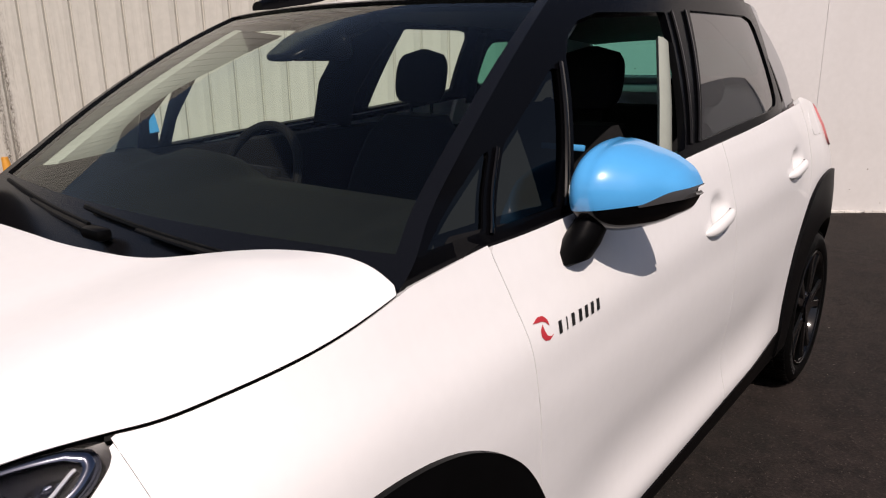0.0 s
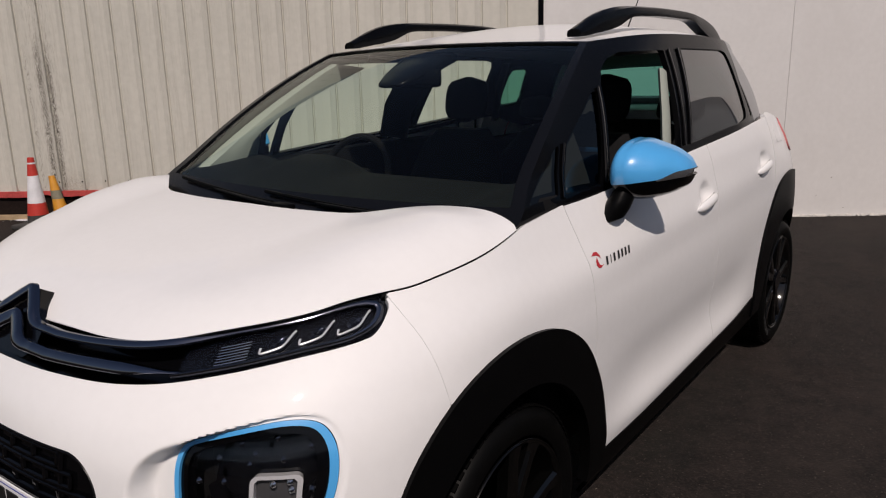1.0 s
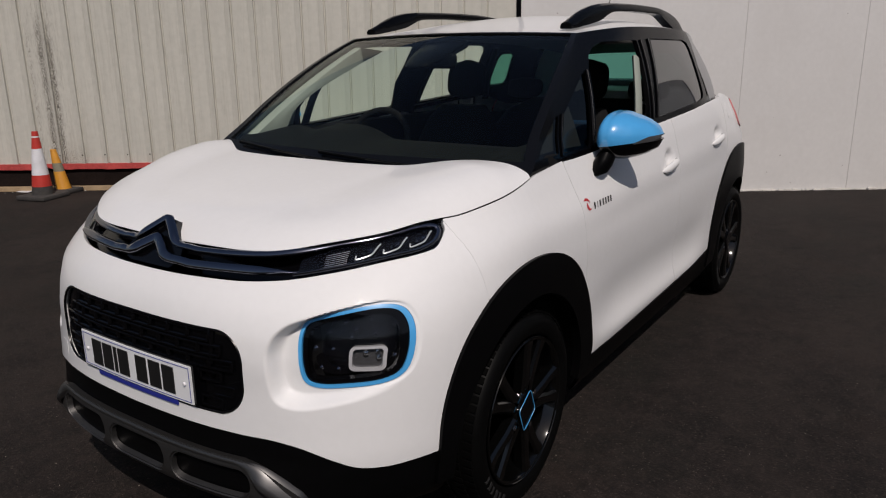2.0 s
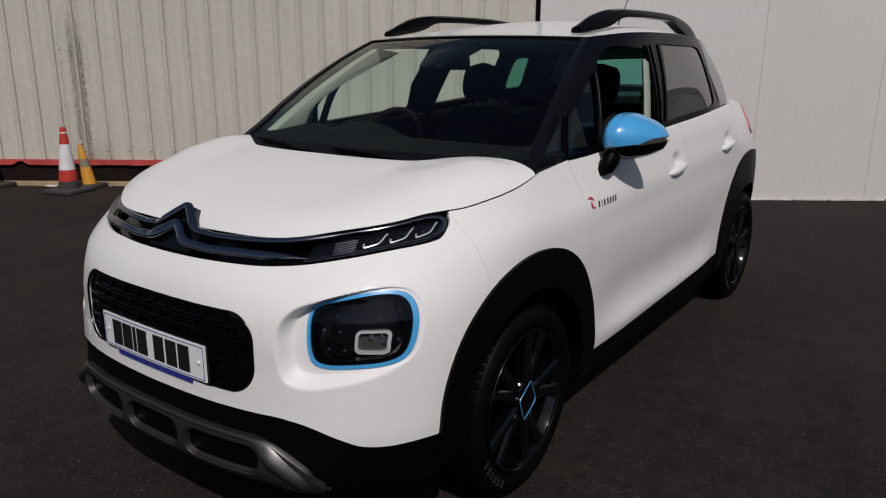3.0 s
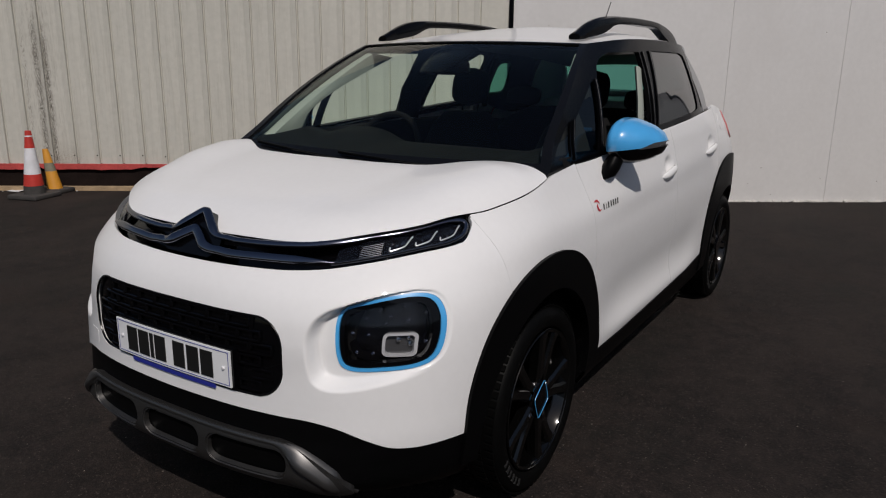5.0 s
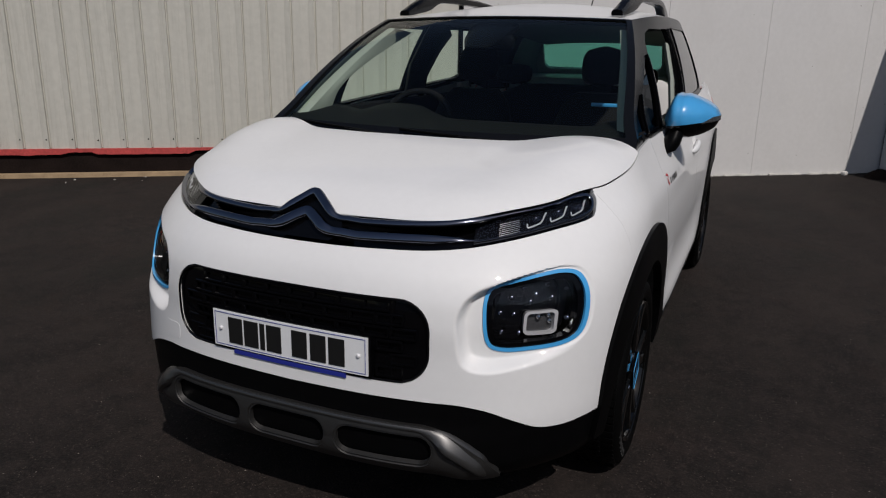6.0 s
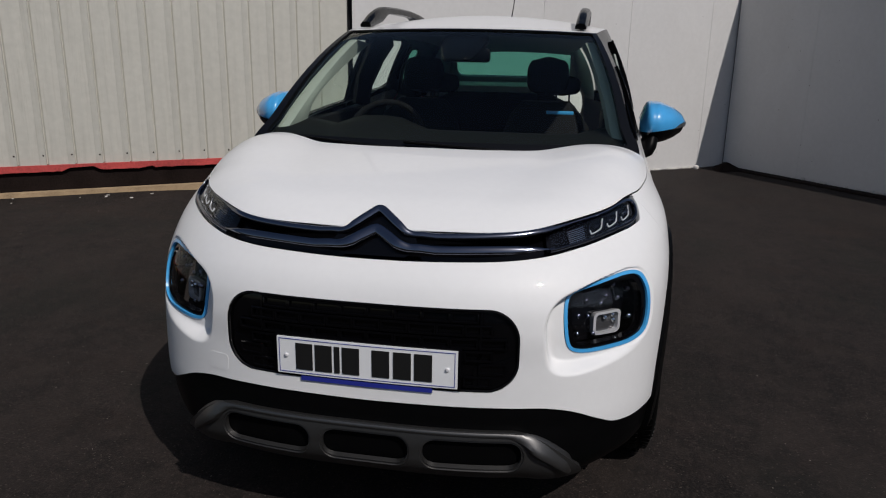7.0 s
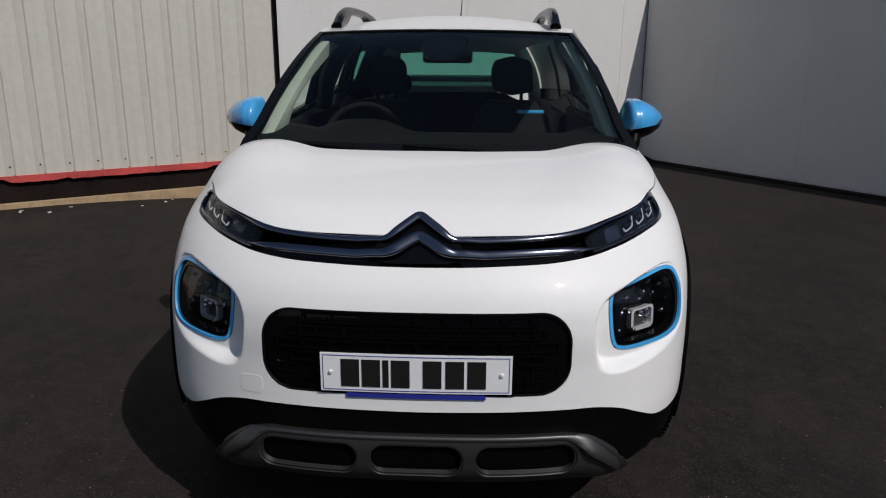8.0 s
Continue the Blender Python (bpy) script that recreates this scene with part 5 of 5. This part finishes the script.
# raised bars between the side windows
def side_point(y, z, off=0.004):
    """Point of the glasshouse flank at y and z."""
    p = np.array([0.3, 0.4])
    for _ in range(30):
        q = side_surface(p[:1], p[1:])[0][1:] - np.array([y, z])
        cols = [(side_surface(np.array([p[0] + da]), np.array([p[1] + dv]))[0][1:] - np.array([y, z]) - q) / 1e-4 for da, dv in ((1e-4, 0), (0, 1e-4))]
        p = p - np.clip(np.linalg.solve(np.stack(cols, 1), q), -0.2, 0.2)
    x = float(side_surface(p[:1], p[1:])[0][0])
    return Vector((x + off, y, z))


for sgn in (1, -1):
    bars = ((0.006, [(1.192, 1.086), (1.236, 1.152), (1.284, 1.220)]), (0.009, [(1.426, 1.094), (1.472, 1.185), (1.520, 1.275), (1.566, 1.362)]), (0.007, [(2.045, 1.150), (2.100, 1.30), (2.160, 1.480)]), (0.007, [(2.100, 1.150), (2.170, 1.30), (2.250, 1.485)]))
    for r, line in bars if sgn > 0 else ((0.009, [(1.508, 1.10), (1.553, 1.20), (1.612, 1.335)]),):
        pts = [side_point(y, z) for y, z in smooth_curve(line, 5)]
        part("window_bar", tube([(sgn * p.x, p.y, p.z) for p in pts], r, 8, 0.6, up=(1, 0, 0)), GLOSS, car)

# roof rails and aerial
R_Y = [1.63, 1.68, 1.75, 1.83, 1.92, 2.03, 2.2, 2.5, 2.73, 2.85, 3.0, 3.15, 3.28]
r_hi = smooth_table(R_Y, [1.548, 1.566, 1.592, 1.614, 1.629, 1.638, 1.644, 1.648, 1.645, 1.638, 1.624, 1.590, 1.530])
r_lo = smooth_table(R_Y, [1.522, 1.526, 1.536, 1.546, 1.562, 1.596, 1.608, 1.612, 1.606, 1.580, 1.548, 1.520, 1.505])
for sgn in (1, -1):
    rings = []
    for f in np.linspace(0, 1, 56):
        y = 1.73 + 1.57 * f
        hi, lo = float(r_hi(1.63 + 1.65 * f)), float(r_lo(1.63 + 1.65 * f))
        cx = 0.512 + 0.02 * math.sin(min(1, f * 2) * math.pi / 2) - 0.05 * max(0, y - 2.8)
        w = 0.026
        rings.append([(sgn * (cx + w * a), y, lo + (hi - lo) * b) for a, b in ((-0.9, 0.0), (-1.0, 0.3), (-0.9, 0.75), (-0.5, 0.97), (0.1, 1.0), (0.7, 0.85), (1.0, 0.45), (0.95, 0.0))])
    part("roof_rail", loft(rings), FRAME, car, "gloss black roof rail")
part("aerial", join(tube([(0.03, 3.25, 1.570), (0.035, 3.30, 1.65), (0.04, 3.36, 1.73), (0.04, 3.42, 1.81)], [0.006, 0.004, 0.003, 0.0025], 6), box(0.03, 3.24, 1.565, 0.04, 0.08, 0.03, 0.01)), BLACK, car, "thin black roof aerial")

# tail: hatch, rear glass, lamps
def tail_surface(s, v):
    y = 3.95 - 0.12 * v + 0.02 * (1 - s * s)
    xb, xt = 0.50, 0.43
    z = 1.20 + 0.26 * v
    return np.stack(np.broadcast_arrays((xb + (xt - xb) * v) * s, y, z), -1)


rear_in = lambda P, U, V: rounded(P[..., 0], P[..., 2], 0, 1.352, 0.43, 0.104, 0.05)
panel("tailgate", tail_surface, np.linspace(-1, 1, 60), np.linspace(-0.5, 1, 36), lambda P, U, V: -rear_in(P, U, V), PAINT, car, rim=0.03, flip=True)
panel("rear_window", tail_surface, np.linspace(-1, 1, 60), np.linspace(0, 1, 24), rear_in, REAR_GLASS, car, off=-0.004, rim=0.003, flip=True, label="green tinted rear window").visible_shadow = False
for sgn in (1, -1):
    us = np.arange(1.95, 2.6, 0.01) * sgn
    panel("tail_lamp", lower, np.sort(us), np.arange(0.9, 1.2, 0.008), lambda P, U, V: rounded(P[..., 1], P[..., 2], 3.57, 1.075, 0.15, 0.080, 0.06), TAIL_RED, car, off=0.008, rim=0.02, label="red tail lamp")
part("hatch_body", box(0, 3.85, 0.85, 1.1, 0.4, 0.7, 0.08), PAINT, car)


# wipers
def screen_point(s, v, off=0.012):
    p = screen_surface(np.array([s]), np.array([v]))[0]
    return Vector([float(c) for c in p]) + Vector((0, -0.5, 0.86)) * float(off)


for s0, s1, v0, v1 in ((0.66, -0.16, -0.055, -0.012), (0.02, -0.80, -0.055, -0.012)):
    arm = part("wiper_arm", tube([screen_point(s0 + (s1 - s0) * t * 0.6, v0 + (v1 - v0) * t * 0.75, 0.028 - 0.006 * t) for t in np.linspace(0, 1, 10)], [0.011 - 0.005 * t for t in np.linspace(0, 1, 10)], 8, 0.6), BLACK, car, "black wiper arm")
    part("blade", tube([screen_point(s0 + (s1 - s0) * (0.12 + 0.88 * t), v0 + 0.022 + (v1 - v0) * t * 0.9, 0.014) for t in np.linspace(0, 1, 14)], 0.006, 6), RUBBER, arm)
    c = screen_point(s0, v0, 0.028)
    part("pivot_cap", moved(box(0, 0, 0, 0.075, 0.035, 0.026, 0.010), Matrix.Translation(c)), BLACK, arm)

# wheels: caps and tread
for sgn in (1, -1):
    for cy in (FRONT_Y, REAR_Y):
        wheel = [o for o in car.children if o.name.startswith("wheel") and "arch" not in o.name and abs(o.data.vertices[0].co.y - cy) < 0.4 and o.data.vertices[0].co.x * sgn > 0][0]
        X = sgn * (0.752 + 0.103)
        dia = [(0, 0.064), (0.006, 0.062), (0.051, 0.008), (0.054, 0.0), (0.051, -0.008), (0.006, -0.062), (0, -0.064), (-0.006, -0.062), (-0.051, -0.008), (-0.054, 0.0), (-0.051, 0.008), (-0.006, 0.062)]
        ca, sa = math.cos(-0.30), math.sin(-0.30)
        pts = [(X, cy + a * ca - b * sa, 0.322 + a * sa + b * ca) for a, b in dia]
        if cy == FRONT_Y:
            part("cap_outline", tube(pts, 0.0012, 6, closed=True, up=(1, 0, 0)), BLUE, wheel, "blue diamond outline on the hub")
        part("hub_cap", loft([[(X - sgn * 0.012, p[1], p[2]) for p in pts], [(X - sgn * 0.002, p[1], p[2]) for p in pts]]), GLOSS, wheel)
        bolts = []
        for k in range(4):
            a = 2 * math.pi * k / 4 + 0.5
            bolts.append(moved(revolve([(0.0, 0.012), (0.009, 0.010), (0.010, 0.0)], 8), Matrix.Translation((sgn * 0.838, cy + 0.075 * math.cos(a), 0.322 + 0.075 * math.sin(a))) @ (Matrix.Identity(4) if sgn > 0 else Matrix.Rotation(math.pi, 4, "Z"))))
        for b in bolts:
            part("wheel_bolt", b, CHROME, wheel)
        tread = []
        for k in range(72):
            a = 2 * math.pi * k / 72
            for row, (x0, x1) in enumerate(((-0.092, -0.060), (-0.050, -0.012), (0.012, 0.050), (0.060, 0.092))):
                aa = a + (0.03 if row % 2 else 0)
                r0 = 0.3225 if abs(x0) < 0.055 else 0.319
                ring = []
                for x, da in ((x0, -0.030), (x1, -0.030), (x1, 0.030), (x0, 0.030)):
                    ring.append((sgn * 0.752 + x, cy + r0 * math.cos(aa + da), 0.322 + r0 * math.sin(aa + da)))
                top = [(x, cy + (y - cy) * 1.012, 0.322 + (z - 0.322) * 1.012) for x, y, z in ring]
                tread.append(loft([ring, top]))
        for k in range(6):
            a0 = radians(204 + 6 * k)
            mark = [(sgn * 0.8605, cy + r * math.cos(a0 + d) * 1.0, 0.322 + r * math.sin(a0 + d)) for r, d in ((0.268, 0.0), (0.268, 0.05 if k % 2 else 0.035), (0.292, 0.05 if k % 2 else 0.035), (0.292, 0.0))]
            part("tyre_mark", loft([mark, [(x - sgn * 0.004, y, z) for x, y, z in mark]]), MARK_GREY, wheel)
        tagged(part("tread", join(*tread), RUBBER, wheel, "", 0), kind="stuff")

# ---- cabin ----
part("cabin_floor", join(box(0, 2.45, 0.42, 1.45, 3.0, 0.06, 0.01), box(0, 0.97, 0.72, 1.45, 0.06, 0.62, 0.01)), CABIN, car)
for sgn in (1, -1):
    part("door_card", box(sgn * 0.735, 1.95, 0.76, 0.06, 1.75, 0.68, 0.025), CABIN, car, "dark door card")
    part("rear_card", box(sgn * 0.69, 3.12, 0.72, 0.06, 0.75, 0.66, 0.025), CABIN, car)
dash_rings = []
for x in np.linspace(-0.71, 0.71, 25):
    hood = 0.055 * math.exp(-((x + 0.34) / 0.17) ** 4)
    up = 0.036 * float(step(abs(x), 0.50, 0.64))
    dash_rings.append([(x, 0.96, 1.035), (x, 1.07, 1.058 + up), (x, 1.26, 1.085 + hood * 0.4 + 0.9 * up), (x, 1.36, 1.080 + hood + up), (x, 1.42, 1.060 + hood + 0.6 * up), (x, 1.45, 1.00), (x, 1.46, 0.85), (x, 1.40, 0.65), (x, 0.98, 0.60)])
part("dashboard", loft(dash_rings), DASH, car, "dark moulded dashboard")
centre = Vector((-0.372, 1.57, 1.015))
tilt = Matrix.Translation(centre) @ Matrix.Rotation(radians(66), 4, "X")
ring = [tilt @ Vector((0.18 * math.cos(t), 0.175 * math.sin(t), 0)) for t in np.linspace(0, 2 * math.pi, 40, endpoint=False)]
steering = part("steering_wheel", tube(ring, 0.015, 10, closed=True, up=tuple(tilt.to_3x3() @ Vector((0, 0, 1)))), CABIN, car, "black steering wheel")
part("hub", moved(box(0, -0.01, 0.0, 0.17, 0.11, 0.05, 0.02), tilt), CABIN, steering)
for a in (0, math.pi, -math.pi / 2):
    part("spoke", moved(box(0.11, 0, 0, 0.13, 0.035, 0.02, 0.006), tilt @ Matrix.Rotation(a, 4, "Z")), CABIN, steering)


def seat(cx, cy, w, rows=1):
    back = []
    for z, yy, hw, th in ((0.62, 0.0, 0.22, 0.10), (0.80, 0.04, 0.245, 0.11), (0.96, 0.10, 0.235, 0.10), (1.09, 0.145, 0.195, 0.085), (1.16, 0.17, 0.13, 0.06)):
        hw *= w
        back.append([(cx + hw * math.copysign(abs(math.cos(a)) ** 0.5, math.cos(a)), cy + yy + th * math.copysign(abs(math.sin(a)) ** 0.7, math.sin(a)), z) for a in np.linspace(0, 2 * math.pi, 20, endpoint=False)])
    s = part("seat", loft(back), FABRIC, car, "dark fabric seat with headrest")
    part("cushion", box(cx, cy - 0.22, 0.60, 0.5 * w, 0.52, 0.16, 0.05), FABRIC, s)
    return s


def headrest(s, cx, cy, cz, w=0.13, h=0.10):
    rings = []
    for k in np.linspace(-1, 1, 11):
        sc = (1 - abs(k) ** 3.2) ** 0.35 if abs(k) < 1 else 0.12
        rings.append([(cx + w * sc * math.copysign(abs(math.cos(a)) ** 0.6, math.cos(a)), cy + 0.05 * sc * math.sin(a) + 0.02 * k, cz + h * k) for a in np.linspace(0, 2 * math.pi, 20, endpoint=False)])
    part("headrest", loft(rings), FABRIC, s)
    for dx in (-0.05, 0.05):
        part("post", tube([(cx + dx, cy - 0.01, cz - h - 0.10), (cx + dx, cy, cz - h + 0.03)], 0.006, 6), CABIN, s)


for cx in (-0.355, 0.345):
    headrest(seat(cx, 2.14, 1.0), cx, 2.34, 1.292, 0.115, 0.104)
rear = seat(0.0, 2.92, 2.5)
for cx in (-0.40, 0.40):
    headrest(rear, cx, 3.11, 1.215, 0.12, 0.065)
part("seat_mark", box(0.43, 2.03, 1.12, 0.14, 0.012, 0.018, 0.004), BLUE, rear, "blue band across the seat back")

# linings
lining_reach = smooth_table([0.0, 0.1, 0.2, 0.3, 0.4, 0.5, 0.6, 0.7, 0.8, 0.9, 1.0], [0.24, 0.21, 0.172, 0.125, 0.118, 0.138, 0.172, 0.222, 0.27, 0.33, 0.38])
panel("headliner", lambda s, t: roof_surface(s, t) * np.array([0.97, 1, 1]) - np.array([0, -0.02, 0.035]), np.linspace(-1, 1, 21), np.linspace(0.03, 1, 20), ALL, LINER, car, rim=0.0, flip=True)
for sgn in (1, -1):
    rings = []
    for v in np.linspace(0.0, 0.97, 18):
        x, y, z = [float(c) for c in pillar_line(v)]
        k = 1 - 0.55 * v
        reach = float(lining_reach(v))
        rings.append([(sgn * (x - a), y + c * k, z - 0.030 - 0.044 * v * (1 - v) - 0.05 * c) for a, c in ((0.018, 0.030), (0.038, 0.024), (0.052 + 0.016 * (1 - v), 0.045), (0.060 + 0.018 * (1 - v), 0.045 + 0.4 * (reach - 0.045)), (0.064 + 0.016 * (1 - v), reach - 0.02), (0.066 + 0.014 * (1 - v), reach), (0.020, reach))])
    part("pillar_trim", loft(rings), TRIM, car, "pale windscreen pillar lining")
    surf = side_surface if sgn > 0 else mirrored(side_surface)
    panel("pillar_trim", surf, np.linspace(0.0, 0.30, 100), np.linspace(0.0, 0.985, 60), lambda P, U, V: np.minimum(np.minimum(-far_win["front"](P[..., 1], P[..., 2]), -far_win["sail"](P[..., 1], P[..., 2])) - 0.006, np.maximum(1.39 - P[..., 1], np.minimum(P[..., 2] - 1.30, 1.95 - P[..., 1]))), TRIM, car, off=-0.026, rim=0.004, flip=sgn < 0, label="pale lining round the front window")
    # near lining pale, far one cabin black: its back-lit shade is in the colour
    back, deep = (1.995, 0.0) if sgn > 0 else (2.18, 0.065)
    part("centre_trim", tube([(sgn * (0.745 - deep), back, 1.12), (sgn * (0.728 - deep), back + 0.02, 1.25), (sgn * (0.68 - deep), back + 0.10, 1.40), (sgn * (0.635 - deep), back + 0.16, 1.49)][:3 if sgn > 0 else 4], 0.035 if sgn > 0 else 0.10, 8, 0.4, up=(1, 0, 0)), TRIM if sgn > 0 else CABIN, car, "centre pillar lining")
    part("rear_trim", tube([(sgn * 0.70, 3.11, 1.14), (sgn * 0.67, 3.11, 1.30), (sgn * 0.61, 3.10, 1.46)], 0.035, 8, 0.3, up=(1, 0, 0)), CABIN, car)
    part("speaker", moved(revolve([(0.0, 0.008), (0.026, 0.007), (0.032, 0.0), (0.030, -0.01)], 20), Matrix.Translation((sgn * 0.668, 1.25, 1.168)) @ Matrix.Rotation(math.pi * (0.62 if sgn > 0 else 0.38) + math.pi, 4, "Z")), TRIM, car)
mirror_in = part("inner_mirror", box(0.02, 1.50, 1.400, 0.22, 0.035, 0.062, 0.016, 3), FRAME, car, "black interior mirror")
pod = []
for y, z0, w, h in ((1.375, 1.388, 0.030, 0.010), (1.39, 1.394, 0.055, 0.024), (1.46, 1.428, 0.085, 0.040), (1.56, 1.474, 0.105, 0.054), (1.63, 1.492, 0.110, 0.048)):
    pod.append([(w * math.copysign(abs(math.cos(a)) ** 0.6, math.cos(a)), y, z0 - h / 2 + h / 2 * math.copysign(abs(math.sin(a)) ** 0.7, math.sin(a))) for a in np.linspace(0, 2 * math.pi, 20, endpoint=False)])
part("sensor_pod", loft(pod), FRAME, car, "dark sensor housing behind the mirror")

# ---- sweepings in the corner ----


def heap(r, o, across, deep, high, seed):
    """A low uneven mound of swept dirt with a ragged foot."""
    rnd = random.Random(seed)
    n = 26
    wob = [rnd.uniform(0.75, 1.1) for _ in range(n)]
    rings = []
    for q in (1.0, 0.86, 0.66, 0.45, 0.24, 0.04):
        ring = []
        for k in range(n):
            a = 2 * math.pi * k / n
            w = 0.5 * (wob[k] + wob[(k + 1) % n]) * q
            z = high * (1 - q ** 1.6) * rnd.uniform(0.82, 1.15) - (0.01 if q == 1.0 else 0.0)
            ring.append((r + across / 2 * w * math.cos(a), o + deep / 2 * w * math.sin(a), rise(r, o) + z))
        rings.append(ring)
    return loft(rings)


tagged(part("dirt_heap", moved(heap(6.90, 5.47, 0.48, 0.34, 0.10, 4), YARD), PLINTH, None, "", 60), "low dark heap of swept dirt in the corner", "dirt", kind="stuff")
stone = moved(box(0, 0, 0.022, 0.085, 0.06, 0.05, 0.016, 2), YARD @ Matrix.Translation((6.60, 5.70, rise(6.60, 5.70))) @ Matrix.Rotation(0.5, 4, "Z"))
tagged(part("stone", stone, PALE_MORTAR, None), "small pale stone by the white wall", "stone")
scrap = Vector((-6.09, 2.67, 0))
scrap.z = rise(scrap.dot(ALONG), scrap.dot(BACK))
sheet = [[(a, b, 0.004 + 0.012 * math.sin(9 * a + 4 * b) ** 2 + t) for a, t in ((-0.07, 0), (-0.03, 0), (0.02, 0), (0.07, 0), (0.07, 0.002), (0.02, 0.002), (-0.03, 0.002), (-0.07, 0.002))] for b in (-0.05, -0.02, 0.015, 0.05)]
tagged(part("paper_scrap", moved(loft(sheet), Matrix.Translation(scrap) @ Matrix.Rotation(0.4, 4, "Z")), CONE_WHITE, None), "crumpled white paper scrap on the asphalt", "paper")

# ---- cones by the wall ----


def cone(x, y, height, base, bands, lean=0.0, label="", turn=0.3):
    ob = thing("traffic_cone", label, "traffic cone", Matrix.Translation((x, y, 0)) @ Matrix.Rotation(turn, 4, "Z"), "cones by the wall")
    part("base", box(0, 0, 0.022, base, base, 0.044, 0.012), CONE_BASE, ob)
    r0, r1 = base * 0.31, 0.028
    for z0, z1, mat in bands:
        prof = []
        for z in np.linspace(z0, z1, 4):
            prof.append((r0 + (r1 - r0) * z / height, z))
        rings = []
        for r, z in [(prof[0][0] - 0.012, prof[0][1])] + prof + [(prof[-1][0] - 0.012, prof[-1][1])]:
            rings.append([(r * math.cos(a) + lean * z, r * math.sin(a), z) for a in np.linspace(0, 2 * math.pi, 28, endpoint=False)])
        part("sleeve" if mat is CONE_WHITE else "body", loft(rings), mat, ob)
    return ob


for cx, cy, args in (
    (-5.60, 2.60, (0.67, 0.345, ((0.04, 0.125, CONE_BASE), (0.125, 0.24, CONE_RED), (0.24, 0.50, CONE_WHITE), (0.50, 0.61, CONE_RED), (0.61, 0.624, CONE_WHITE), (0.624, 0.67, CONE_RED)), 0.02, "scuffed red and white traffic cone on asphalt")),
    (-5.706, 2.88, (0.45, 0.26, ((0.04, 0.225, CONE_ORANGE), (0.225, 0.31, CONE_BAND), (0.31, 0.45, CONE_ORANGE)), -0.17, "old orange traffic cone with a worn grey band")),
    (-6.56, 2.24, (0.50, 0.36, ((0.04, 0.20, CONE_ORANGE), (0.20, 0.36, CONE_WHITE), (0.36, 0.50, CONE_ORANGE)), 0.0, "orange traffic cone with a pale sleeve")),
):
    made = cone(cx, cy, *args)
    v = Vector((cx, cy, 0))
    made.location.z = rise(v.dot(ALONG), v.dot(BACK))
